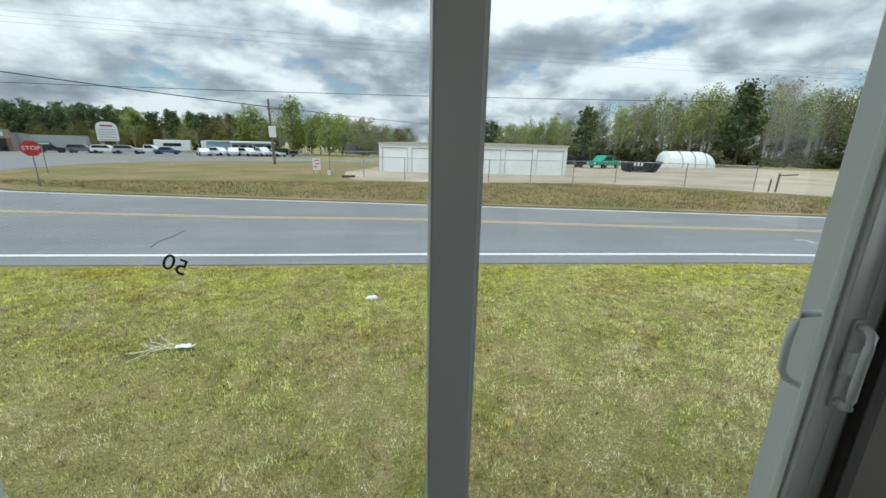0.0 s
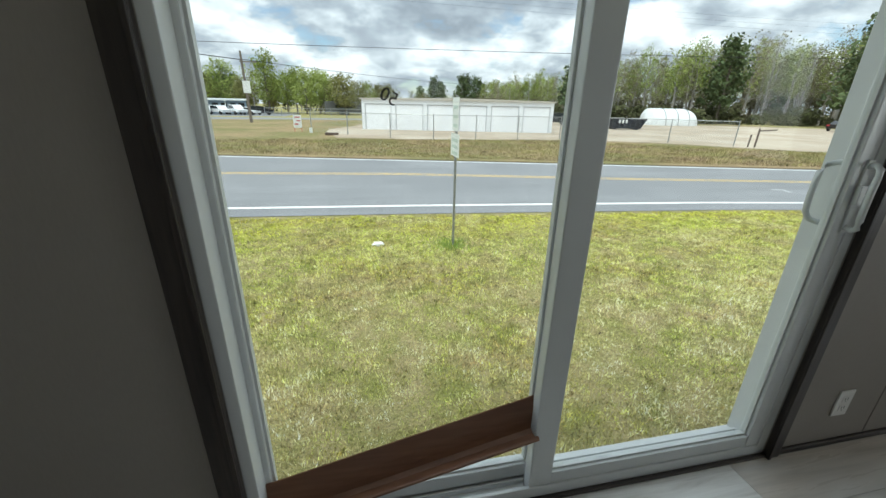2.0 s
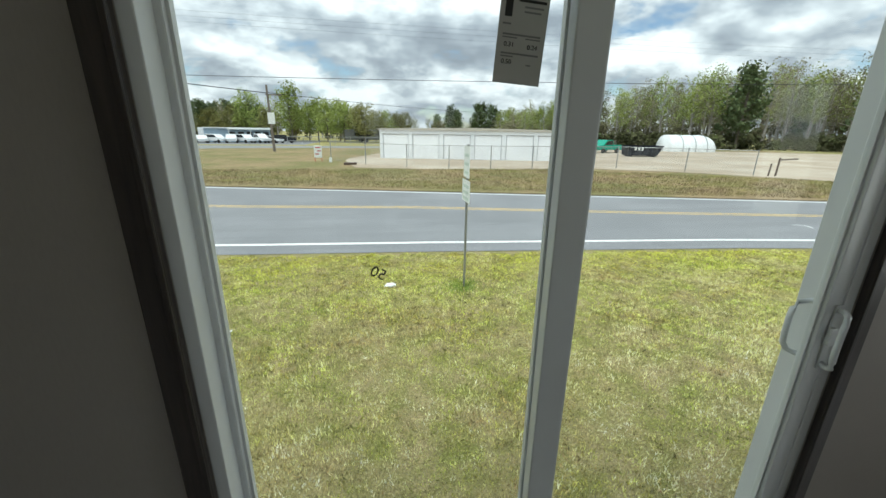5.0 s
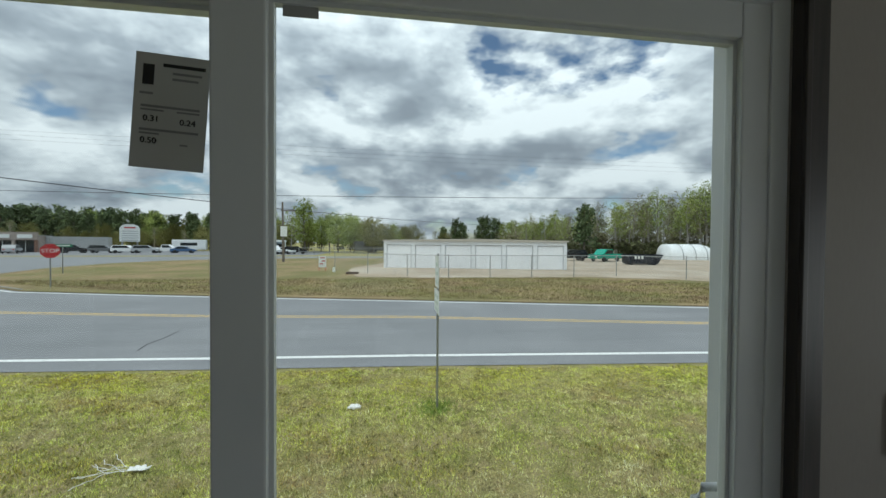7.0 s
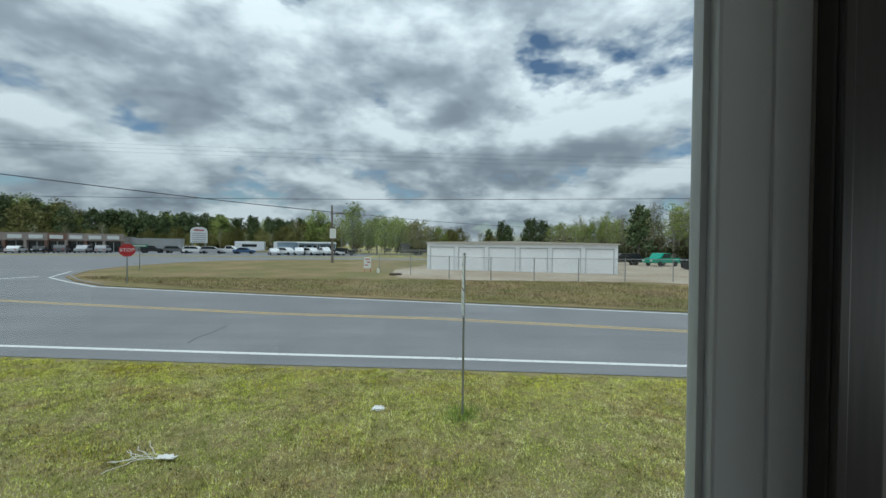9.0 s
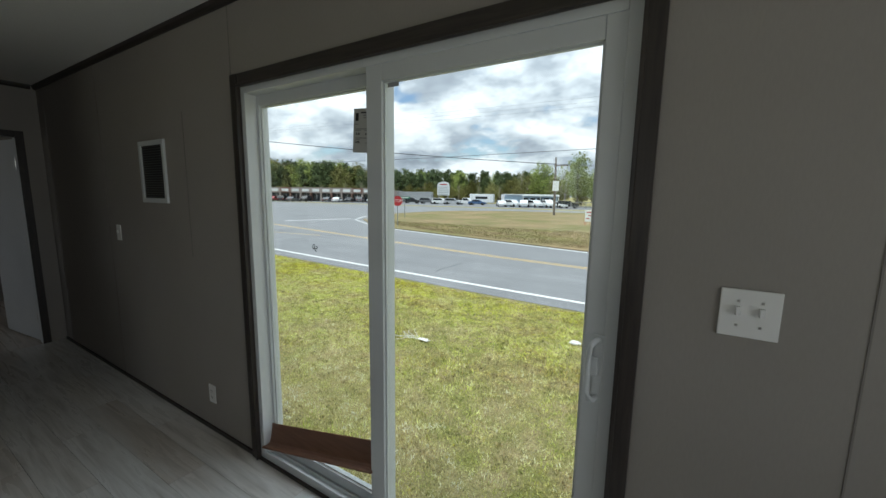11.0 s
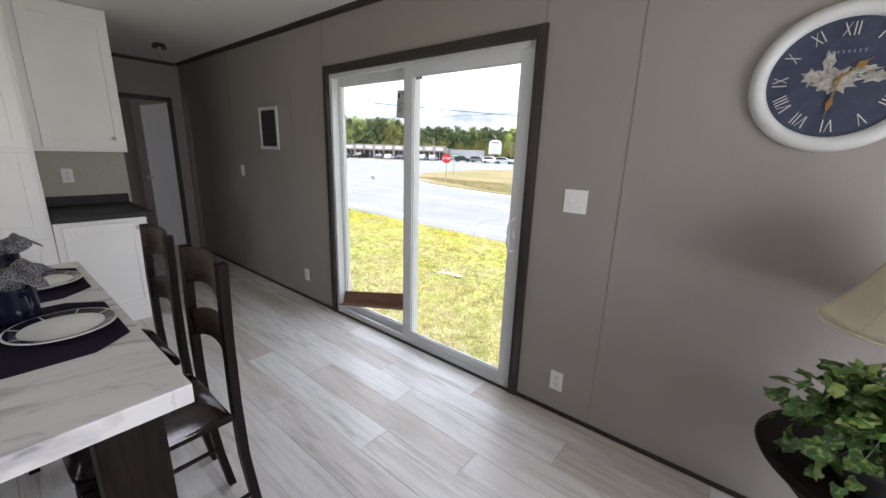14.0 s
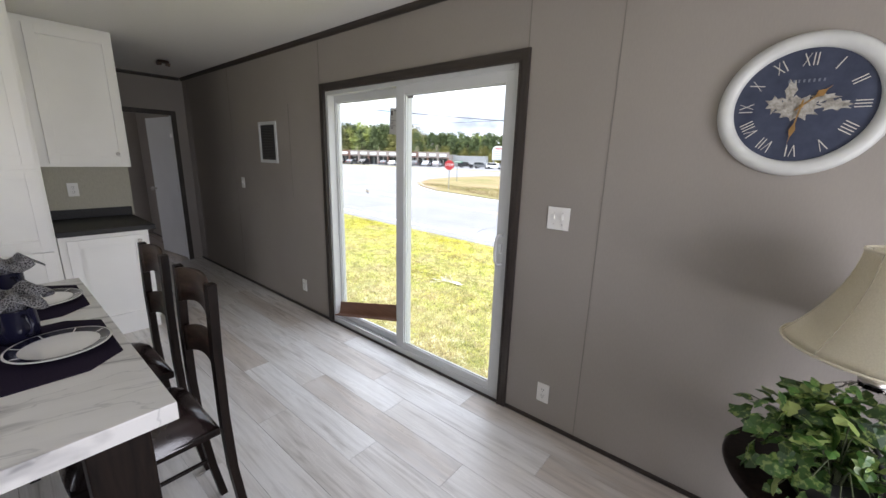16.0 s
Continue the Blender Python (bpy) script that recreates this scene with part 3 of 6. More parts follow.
LAMINATE = k.m


def panel_door(parent, y0, y1, z0, z1, x, knob=None, rail=0.062):
    """A shaker door that faces +x."""
    d = part("door", box(x + 0.003, x + 0.006, y0 + rail, y1 - rail, z0 + rail, z1 - rail), WHITE_CAB, parent)
    part("stile", box(x + 0.003, x + 0.024, y0, y0 + rail, z0, z1, 0.002), WHITE_CAB, d)
    part("stile", box(x + 0.003, x + 0.024, y1 - rail, y1, z0, z1, 0.002), WHITE_CAB, d)
    part("rail", box(x + 0.003, x + 0.0235, y0 + rail, y1 - rail, z0, z0 + rail, 0.002), WHITE_CAB, d)
    part("rail", box(x + 0.003, x + 0.0235, y0 + rail, y1 - rail, z1 - rail, z1, 0.002), WHITE_CAB, d)
    if knob:
        part("knob", lathe([(0.005, 0), (0.005, 0.012), (0.014, 0.018), (0.015, 0.024), (0.008, 0.029)], 16), STEEL, d, "round nickel knob", True).matrix_local = pose(x + 0.024, knob[0], knob[1], 0, 90)
    return d


bc = thing("base_cabinet", (0, 0, 0), "white base cabinet with a shaker door under the counter", "cabinet")
part("body", box(-2.612, -1.91, -1.612, -1.068, 0.09, 0.865, 0.002), WHITE_CAB, bc)
part("plinth", box(-2.612, -1.915, -1.612, -1.075, 0.0, 0.09), WHITE_CAB, bc)
panel_door(bc, -1.57, -1.105, 0.12, 0.83, -1.91, (-1.14, 0.785))
wt = thing("worktop", (0, 0, 0), "black speckled laminate kitchen worktop with upstand", "worktop")
part("top", box(-2.612, -1.872, -1.614, -1.02, 0.866, 0.905, 0.006), LAMINATE, wt)
part("upstand", box(-2.612, -2.592, -1.614, -1.02, 0.905, 0.985, 0.004), LAMINATE, wt)
uc = thing("wall_cabinet", (0, 0, 0), "white wall cabinet with a shaker door", "cabinet")
part("body", box(-2.612, -2.31, -1.60, -1.03, 1.36, CH - 0.004, 0.002), WHITE_CAB, uc)
panel_door(uc, -1.535, -1.038, 1.385, 2.385, -2.31, (-1.115, 1.47))
pc = thing("pantry_cabinet", (0, 0, 0), "tall white pantry cabinet with shaker doors", "cabinet")
part("body", box(-2.612, -1.905, -2.35, -1.617, 0.09, CH - 0.004, 0.002), WHITE_CAB, pc)
part("plinth", box(-2.612, -1.94, -2.35, -1.617, 0.0, 0.09), WHITE_CAB, pc)
panel_door(pc, -2.32, -1.64, 1.385, 2.385, -1.905, (-2.27, 1.47))
panel_door(pc, -2.32, -1.64, 0.80, 1.355, -1.905, (-2.27, 1.27))
panel_door(pc, -2.32, -1.64, 0.115, 0.77, -1.905, (-2.27, 0.7))
obj("backsplash", box(-2.612, -2.609, -1.614, -1.0, 0.905, 1.36), SPLASH, kind="structure", label="greenish beige backsplash board", category="wall")

# ---- dining table ----
k = Mat("marble_laminate", 0.28)
turn = k.n("ShaderNodeMapping")
turn.inputs["Scale"].default_value = (4.6, 1.1, 2.5)
k.l(k.coord((1, 1, 1), (0, 0, 0.42)), turn.inputs[0])
v = turn.outputs[0]
w1 = k.noise(v, 1.1, 5, 0.5, 0.3)
w2 = k.noise(v, 2.2, 4, 0.5, 0.3)
vein = k.ramp(w1, [(0.45, 0.0), (0.488, 0.4), (0.50, 0.9), (0.512, 0.25), (0.545, 0.0)])
vein2 = k.ramp(w2, [(0.488, 0.0), (0.5, 0.4), (0.512, 0.0)])
cloud_ = k.noise(v, 2.2, 4)
c1 = k.mix(k.ramp(cloud_, [(0.4, 0.0), (0.7, 0.6)]), (0.74, 0.735, 0.72), (0.60, 0.595, 0.58))
c1 = k.mix(vein, c1, (0.14, 0.14, 0.15))
k.color(k.mix(vein2, c1, (0.28, 0.28, 0.29)))
MARBLE = k.m
k = Mat("espresso_wood", 0.42, spec=0.1)
b = k.noise(k.coord((26, 26, 2.5)), 2.0, 5, 0.6, 0.5)
k.color(k.ramp(b, [(0.3, (0.005, 0.0035, 0.003)), (0.7, (0.018, 0.0115, 0.009))])).bump(b, 0.08, 0.002)
ESPRESSO = k.m
tb = thing("dining_table", (0, 0, 0), "counter-height dining table with marble-look top and dark legs", "table")
part("tabletop", box(-0.40, 0.988, -2.62, -1.674, 0.872, 0.92, 0.003), MARBLE, tb, "white grey-veined marble-look tabletop")
part("apron", box(-0.30, 0.90, -1.765, -1.745, 0.78, 0.872, 0.002), ESPRESSO, tb)
part("apron", box(-0.30, 0.90, -2.55, -2.53, 0.78, 0.872, 0.002), ESPRESSO, tb)
part("apron", box(0.80, 0.82, -2.53, -1.765, 0.78, 0.872, 0.002), ESPRESSO, tb)
part("apron", box(-0.25, -0.23, -2.53, -1.765, 0.78, 0.872, 0.002), ESPRESSO, tb)
for x in (-0.34, 0.79):
    for y in (-2.58, -1.845):
        part("leg", box(x, x + 0.125, y, y + 0.125, 0, 0.872, 0.005), ESPRESSO, tb)

# chairs
k = Mat("brown_slat_wood", 0.45, spec=0.22)
b = k.noise(k.coord((3, 30, 30)), 2.0, 5, 0.6, 0.5)
k.color(k.ramp(b, [(0.3, (0.024, 0.0145, 0.0105)), (0.7, (0.07, 0.043, 0.031))]))
SLATWOOD = k.m
k = Mat("dark_leather", 0.2)
b = k.noise(k.coord(), 190, 3, 0.6)
k.color(k.ramp(k.noise(k.coord(), 5, 3), [(0.3, (0.011, 0.007, 0.007)), (0.7, (0.026, 0.016, 0.0155))])).bump(b, 0.12, 0.002)
LEATHER = k.m


def ladder_chair(at, rz, label):
    c = thing("dining_chair", at, label, "chair", "chairs round the table", rz)
    # the chair faces -y; origin at its middle on the floor
    w, zs = 0.178, 0.60
    for sx in (-1, 1):
        x = sx * (w - 0.018)
        pts = [(x, 0.258, 0.0), (x, 0.228, 0.18), (x, 0.206, 0.38), (x, 0.198, 0.60), (x, 0.198, 0.85), (x, 0.205, 1.09)]
        b = bmesh.new()
        rings = []
        for p in pts:
            rings.append([b.verts.new((p[0] + a * 0.018, p[1] + q * 0.014, p[2])) for a, q in ((-1, -1), (1, -1), (1, 1), (-1, 1))])
        for A, B in zip(rings, rings[1:]):
            for i in range(4):
                b.faces.new((A[i], A[(i + 1) % 4], B[(i + 1) % 4], B[i]))
        b.faces.new(rings[0])
        b.faces.new(rings[-1])
        part("leg", b, ESPRESSO, c)
        part("leg", box(x - 0.018, x + 0.018, -0.20, -0.164, 0, zs - 0.06, 0.003), ESPRESSO, c)
        part("stretcher", tube([(x, -0.182, 0.2), (x, 0.222, 0.2)], 0.009, 8), ESPRESSO, c)
        for z in (0.99, 1.05, 0.80):
            part("bolt", lathe([(0.006, 0), (0.006, 0.003), (0.003, 0.005)], 10), RUBBER, c).matrix_local = pose(sx * (w - 0.05), 0.199, z, 90)
    for z in (0.3,):
        part("stretcher", tube([(-w + 0.02, -0.182, z), (w - 0.02, -0.182, z)], 0.011, 8), ESPRESSO, c)
    # two curved ladder slats
    for z0, z1, arch in ((0.95, 1.085, -0.012), (0.745, 0.85, 0.025)):
        b = bmesh.new()
        n = 12
        F, K = [], []
        for i in range(n + 1):
            u = i / n * 2 - 1
            x, bow = u * (w - 0.034), 0.022 * (1 - u * u)
            lo = z0 + (0.03 * (1 - u * u) if z0 < 0.9 else 0.03 * (1 - u * u))
            hi = z1 + abs(arch) * (1 - u * u)
            F.append([b.verts.new((x, 0.198 + bow - 0.009, q)) for q in (lo, hi)])
            K.append([b.verts.new((x, 0.198 + bow + 0.009, q)) for q in (lo, hi)])
        for i in range(n):
            for A, B, s_ in ((F[i], F[i + 1], 1), (K[i], K[i + 1], 1)):
                b.faces.new((A[0], B[0], B[1], A[1]))
            b.faces.new((F[i][1], F[i + 1][1], K[i + 1][1], K[i][1]))
            b.faces.new((F[i][0], F[i + 1][0], K[i + 1][0], K[i][0]))
        for i in (0, n):
            b.faces.new((F[i][0], F[i][1], K[i][1], K[i][0]))
        part("slat", b, SLATWOOD, c, "", True)
    part("seat_frame", box(-w + 0.01, w - 0.01, -0.205, 0.18, zs - 0.065, zs - 0.035, 0.006), ESPRESSO, c)
    # padded seat
    b = bmesh.new()
    n = 14
    vs = {}
    for i in range(n + 1):
        for j in range(n + 1):
            u, q = i / n * 2 - 1, j / n * 2 - 1
            d = max(0.0, (1 - u ** 4) * (1 - q ** 4)) ** 0.5
            vs[i, j] = b.verts.new((u * (w - 0.008) * (1 - 0.06 * abs(q) ** 3), -0.015 + q * 0.198 * (1 - 0.04 * u * u), zs - 0.045 + 0.09 * d + 0.014 * (1 - u * u) * (1 - q * q)))
    for i in range(n):
        for j in range(n):
            b.faces.new((vs[i, j], vs[i + 1, j], vs[i + 1, j + 1], vs[i, j + 1]))
    part("seat", b, LEATHER, c, "padded dark brown leather seat", True)
    return c


ch = ladder_chair((0.495, -1.672, 0), 0, "dark wooden ladder-back chair with padded leather seat")
copy_thing(ch, pose(-0.03, -1.665, 0))
copy_thing(ch, pose(0.50, -2.55, 0, 0, 0, 180))
copy_thing(ch, pose(-0.05, -2.56, 0, 0, 0, 180))
copy_thing(ch, pose(-0.56, -2.12, 0, 0, 0, 90))

# place settings
k = Mat("plum_cloth", 0.9, spec=0.1)
b = k.noise(k.coord((1, 1, 1)), 420, 2)
k.color(k.ramp(b, [(0.3, (0.012, 0.009, 0.02)), (0.7, (0.03, 0.022, 0.042))])).bump(b, 0.3, 0.001)
PLUM = k.m
PORCELAIN = plain("porcelain", (0.80, 0.79, 0.77), 0.12, var=0.02)
NAVY = plain("navy_glaze", (0.012, 0.012, 0.03), 0.12, var=0.1)
k = Mat("silver_net", 0.45, 0.2)
n1 = k.n("ShaderNodeTexVoronoi")
n1.feature = "DISTANCE_TO_EDGE"
n1.inputs["Scale"].default_value = 150
k.l(k.coord(), n1.inputs["Vector"])
k.color(k.mix(k.ramp(n1.outputs["Distance"], [(0.06, 1.0), (0.16, 0.0)]), (0.018, 0.017, 0.022), (0.30, 0.30, 0.32)))
NET = k.m


def placemat():
    t_ = thing("placemat", (0, 0, 0.9205), "dark plum octagonal cloth placemat", "placemat", "place settings")
    pts = [(-0.23, -0.08), (-0.16, -0.165), (0.16, -0.165), (0.235, -0.08), (0.235, 0.08), (0.16, 0.165), (-0.16, 0.165), (-0.23, 0.08)]
    part("cloth", sheet(pts, 0.003, thick=0.003), PLUM, t_)
    return t_


def plate():
    t_ = thing("plate", (0, 0, 0.9245), "white plate with a dark banded rim", "plate", "place settings")
    part("dish", lathe([(0.065, 0.0), (0.07, 0.003), (0.085, 0.008), (0.118, 0.0175), (0.1195, 0.0195), (0.116, 0.02), (0.083, 0.0115), (0.07, 0.0068), (0.0, 0.006)], 48, cap=False), PORCELAIN, t_, "", True)
    part("rim_band", lathe([(0.0895, 0.0150), (0.113, 0.0204)], 48, cap=False), NAVY, t_, "dark glazed rim band", True)
    for i in range(8):
        part("rim_mark", box(0.09, 0.113, -0.0014, 0.0014, 0, 0.0006, m=pose(0, 0, -0.0049, 0, -12.9, 0)), PORCELAIN, t_).matrix_local = pose(0, 0, 0, 0, 0, 45 * i + 20)
    return t_


def mug():
    t_ = thing("mug", (0, 0, 0.9245), "dark navy glazed mug on the table", "mug", "place settings")
    part("cup", lathe([(0.04, 0.0), (0.046, 0.004), (0.05, 0.05), (0.05, 0.105), (0.052, 0.108), (0.047, 0.108), (0.046, 0.05), (0.04, 0.012), (0.0, 0.01)], 36, cap=False), NAVY, t_, "", True)
    part("handle", tube([(0.049, 0, 0.09), (0.075, 0, 0.092), (0.085, 0, 0.07), (0.08, 0, 0.04), (0.048, 0, 0.028)], 0.0065, 10), NAVY, t_, "", True)
    return t_


def napkin(seed):
    """A sheer napkin pushed into a mug, its fan standing up and flopping over."""
    rnd = random.Random(seed)
    t_ = thing("napkin", (0, 0, 0.94), "sheer black napkin with silver netting in a mug", "napkin", "place settings")
    b = bmesh.new()
    n, m_ = 40, 9
    V = {}
    for i in range(n):
        for j in range(m_):
            a = 2 * math.pi * i / n
            f = j / (m_ - 1)
            r = 0.022 + 0.085 * f ** 1.7 + 0.016 * f * math.sin(7 * a + seed) + 0.008 * f * rnd.uniform(-1, 1)
            z = 0.02 + 0.13 * math.sin(f * 1.9) + 0.018 * f * math.cos(5 * a + 2 * seed) - 0.03 * max(0, f - 0.7) * 3
            V[i, j] = b.verts.new((r * math.cos(a), r * math.sin(a) * 0.8, z))
    for i in range(n):
        for j in range(m_ - 1):
            b.faces.new((V[i, j], V[(i + 1) % n, j], V[(i + 1) % n, j + 1], V[i, j + 1]))
    part("fan", b, NET, t_, "", True)
    return t_


pm, pl, mg, nk = placemat(), plate(), mug(), napkin(3)
for i, (x, y, r) in enumerate(((0.43, -1.865, 0), (-0.10, -1.865, 0), (0.43, -2.43, 180), (-0.10, -2.43, 180))):
    s_ = -1 if r else 1
    ms = [pose(x, y, 0.9205, 0, 0, r), pose(x + 0.03, y + s_ * 0.045, 0.9245, 0, 0, r + 17 * i), pose(x - 0.13, y - s_ * 0.03, 0.9245, 0, 0, r + 20), pose(x - 0.13, y - s_ * 0.03, 0.94, 0, 0, r + 50 * i)]
    for o_, m_ in zip((pm, pl, mg, nk), ms):
        if i == 0:
            o_.matrix_world = m_
        else:
            copy_thing(o_, m_)
# ---- clock ----
CX, CZ = 2.043, 1.722
cl = thing("wall_clock", (CX, 0, CZ), "round wall clock, white frame, navy dial, Roman numerals", "clock")
b = bmesh.new()
RO, RI = 0.2365, 0.187
prof = [(RO, 0.0), (RO + 0.002, 0.012), (RO - 0.006, 0.026), (RO - 0.02, 0.034), (RI + 0.016, 0.030), (RI + 0.004, 0.024), (RI, 0.012), (RI, 0.0)]
b = lathe(prof, 72, cap=False)
bmesh.ops.transform(b, matrix=pose(0, 0, 0, 90), verts=b.verts[:])
part("frame", b, plain("white_clock_frame", (0.62, 0.63, 0.61), 0.4, var=0.05, scale=14, bump=0.05), cl, "white moulded round frame", True)
k = Mat("navy_dial", 0.5)
nz = k.noise(k.coord(), 16, 5, 0.6)
k.color(k.ramp(nz, [(0.3, (0.022, 0.03, 0.062)), (0.7, (0.05, 0.062, 0.105))]))
DIAL = k.m
b = lathe([(RI + 0.002, 0.0), (RI + 0.002, 0.012), (0.0001, 0.012)], 72, cap=False)
bmesh.ops.transform(b, matrix=pose(0, 0, 0, 90), verts=b.verts[:])
part("dial", b, DIAL, cl, "dark navy dial")
CREAM, GOLD = plain("cream_numeral", (0.66, 0.64, 0.58), 0.6), plain("gold_hand", (0.40, 0.24, 0.09), 0.35, 0.6)


def text_mesh(s, size, depth=0.0006, mirror=False):
    cu = bpy.data.curves.new("lettering", "FONT")
    cu.body, cu.size, cu.extrude, cu.align_x, cu.align_y = s, size, depth, "CENTER", "CENTER"
    tmp = new("lettering", cu)
    dg = bpy.context.evaluated_depsgraph_get()
    me = bpy.data.meshes.new_from_object(tmp.evaluated_get(dg))
    bpy.data.objects.remove(tmp)
    bpy.data.curves.remove(cu)
    b = bmesh.new()
    b.from_mesh(me)
    bpy.data.meshes.remove(me)
    if mirror:
        bmesh.ops.scale(b, vec=(-1, 1, 1), verts=b.verts[:])
    return b


def roman(s):
    """A numeral of straight strokes, upright at the origin, in the xz plane."""
    b = bmesh.new()
    x, H, T = 0.0, 0.040, 0.0031
    marks = []
    for ch_ in s:
        if ch_ == "I":
            marks.append((x, x, T))
            x += 0.010
        elif ch_ == "V":
            marks.append((x, x + 0.009, T))
            marks.append((x + 0.018, x + 0.009, T * 0.6))
            x += 0.027
        else:
            marks.append((x, x + 0.017, T))
            marks.append((x + 0.017, x, T * 0.6))
            x += 0.026
    w = x - 0.009
    for a, c, t_ in marks:
        v = [b.verts.new((p - w / 2 + d, yy, z)) for yy in (-0.0012, 0.0) for p, d, z in ((a, -t_ / 2, H / 2), (a, t_ / 2, H / 2), (c, t_ / 2, -H / 2), (c, -t_ / 2, -H / 2))]
        for q in ((0, 1, 2, 3), (7, 6, 5, 4), (0, 4, 5, 1), (1, 5, 6, 2), (2, 6, 7, 3), (3, 7, 4, 0)):
            b.faces.new([v[i] for i in q])
    return b


for i, s in enumerate("XII I II III IIII V VI VII VIII IX X XI".split()):
    a = 30 * i
    part("numeral", roman(s), CREAM, cl).matrix_local = Matrix.Translation((0.151 * math.sin(radians(a)), -0.0125, 0.151 * math.cos(radians(a)))) @ pose(0, 0, 0, 0, a, 0)
# the painted shell in the middle, as plain spiky shapes
rnd = random.Random(5)
SHELL = Mat("painted_shell", 0.7)
nz = SHELL.noise(SHELL.coord(), 60, 4, 0.7)
SHELL.color(SHELL.ramp(nz, [(0.3, (0.15, 0.14, 0.12)), (0.5, (0.34, 0.32, 0.28)), (0.7, (0.52, 0.50, 0.47))]))


def splat(name, cx, cz, rx, rz_, spikes, amp, seed, y):
    rn = random.Random(seed)
    b = bmesh.new()
    n = spikes * 4
    vs = []
    for i in range(n):
        a = 2 * math.pi * i / n
        k_ = 1 + amp * (1 if i % 4 == 0 else (-0.4 if i % 4 == 2 else 0)) * rn.uniform(0.4, 1.2)
        vs.append(b.verts.new((cx + rx * k_ * math.cos(a), y, cz + rz_ * k_ * math.sin(a))))
    c_ = b.verts.new((cx, y - 0.001, cz))
    for i in range(n):
        b.faces.new((c_, vs[i], vs[(i + 1) % n]))
    part(name, b, SHELL.m, cl, "pale painted shell shape")


splat("shell", -0.01, -0.005, 0.052, 0.035, 11, 0.35, 2, -0.0128)
splat("shell", 0.085, 0.0, 0.038, 0.015, 9, 0.4, 4, -0.0129)
splat("shell", -0.07, 0.01, 0.022, 0.022, 7, 0.6, 6, -0.0129)
splat("shell", -0.035, 0.055, 0.014, 0.032, 6, 0.45, 8, -0.0129)
splat("shell", 0.055, 0.025, 0.03, 0.012, 7, 0.6, 9, -0.0131)
for i in range(8):
    part("lettering_bar", box(-0.0025, 0.0025, -0.0132, -0.0124, -0.005, 0.005), plain("dim_lettering", (0.16, 0.18, 0.22), 0.7) if i == 0 else bpy.data.materials["dim_lettering"], cl).matrix_local = pose(-0.045 + i * 0.0128, 0, 0.083)


def hand(ln, w, ang, nm, y):
    b = bmesh.new()
    pts = [(-0.0025, -0.02), (0.0025, -0.02), (0.0022, ln * 0.45), (w, ln * 0.62), (0.0015, ln * 0.8), (0, ln), (-0.0015, ln * 0.8), (-w, ln * 0.62), (-0.0022, ln * 0.45)]
    f = b.faces.new([b.verts.new((x, 0, z)) for x, z in pts])
    r = bmesh.ops.extrude_face_region(b, geom=[f])
    for q in r["geom"]:
        if isinstance(q, bmesh.types.BMVert):
            q.co.y -= 0.0015
    part(nm, b, GOLD, cl, "gilt spade clock hand").matrix_local = Matrix.Translation((0, y, 0)) @ pose(0, 0, 0, 0, ang, 0)


hand(0.095, 0.012, 48, "hour_hand", -0.0165)
hand(0.13, 0.009, 187, "minute_hand", -0.019)
part("hub", lathe([(0.006, 0), (0.006, 0.022), (0.003, 0.024)], 14), GOLD, cl).matrix_local = pose(0, 0, 0, 90)

# ---- end table with lamp and ivy ----
EX, EY, EZ = 2.345, -0.42, 0.60
et = thing("end_table", (EX, EY, 0), "round dark wooden end table against the wall", "table")
part("tabletop", lathe([(0.0001, EZ - 0.032), (0.28, EZ - 0.032), (0.305, EZ - 0.024), (0.312, EZ - 0.012), (0.305, EZ - 0.002), (0.295, EZ), (0.0001, EZ)], 64, cap=False), ESPRESSO, et, "", True)
part("apron", lathe([(0.23, EZ - 0.10), (0.235, EZ - 0.033)], 48, cap=False), ESPRESSO, et, "", True)
for i in range(3):
    a = radians(90 + 120 * i)
    part("leg", tube([(0.20 * math.cos(a), 0.20 * math.sin(a), EZ - 0.05), (0.17 * math.cos(a), 0.17 * math.sin(a), 0.35), (0.19 * math.cos(a), 0.19 * math.sin(a), 0.12), (0.25 * math.cos(a), 0.25 * math.sin(a), 0.0)], 0.024, 10, None, 0.015), ESPRESSO, et, "", True)
part("shelf", lathe([(0.0001, 0.17), (0.17, 0.17), (0.175, 0.18), (0.17, 0.19), (0.0001, 0.19)], 40, cap=False), ESPRESSO, et)

lx, ly = 2.345, -0.27
lamp = thing("table_lamp", (lx, ly, EZ), "table lamp with clear glass body and cream bell shade", "lamp")
CLEAR = Mat("clear_glass", 0.02)
CLEAR.b.inputs["Transmission Weight"].default_value, CLEAR.b.inputs["IOR"].default_value = 1.0, 1.46
CLEAR.color((0.95, 0.96, 0.96))
b = bmesh.new()
n, prof = 24, [(0.07, 0.0), (0.085, 0.012), (0.06, 0.03), (0.055, 0.06), (0.088, 0.12), (0.10, 0.18), (0.095, 0.23), (0.05, 0.265), (0.032, 0.275), (0.03, 0.29)]
rings = [[b.verts.new((r * (1 + (0.05 if i % 2 else -0.02) * (0.5 if j in (0, 1, 9) else 1)) * math.cos(2 * math.pi * i / n), r * (1 + (0.05 if i % 2 else -0.02)) * math.sin(2 * math.pi * i / n), z)) for i in range(n)] for j, (r, z) in enumerate(prof)]
for A, B in zip(rings, rings[1:]):
    for i in range(n):
        b.faces.new((A[i], A[(i + 1) % n], B[(i + 1) % n], B[i]))
b.faces.new(rings[0])
b.faces.new(rings[-1])
part("body", b, CLEAR.m, lamp, "clear fluted glass body")
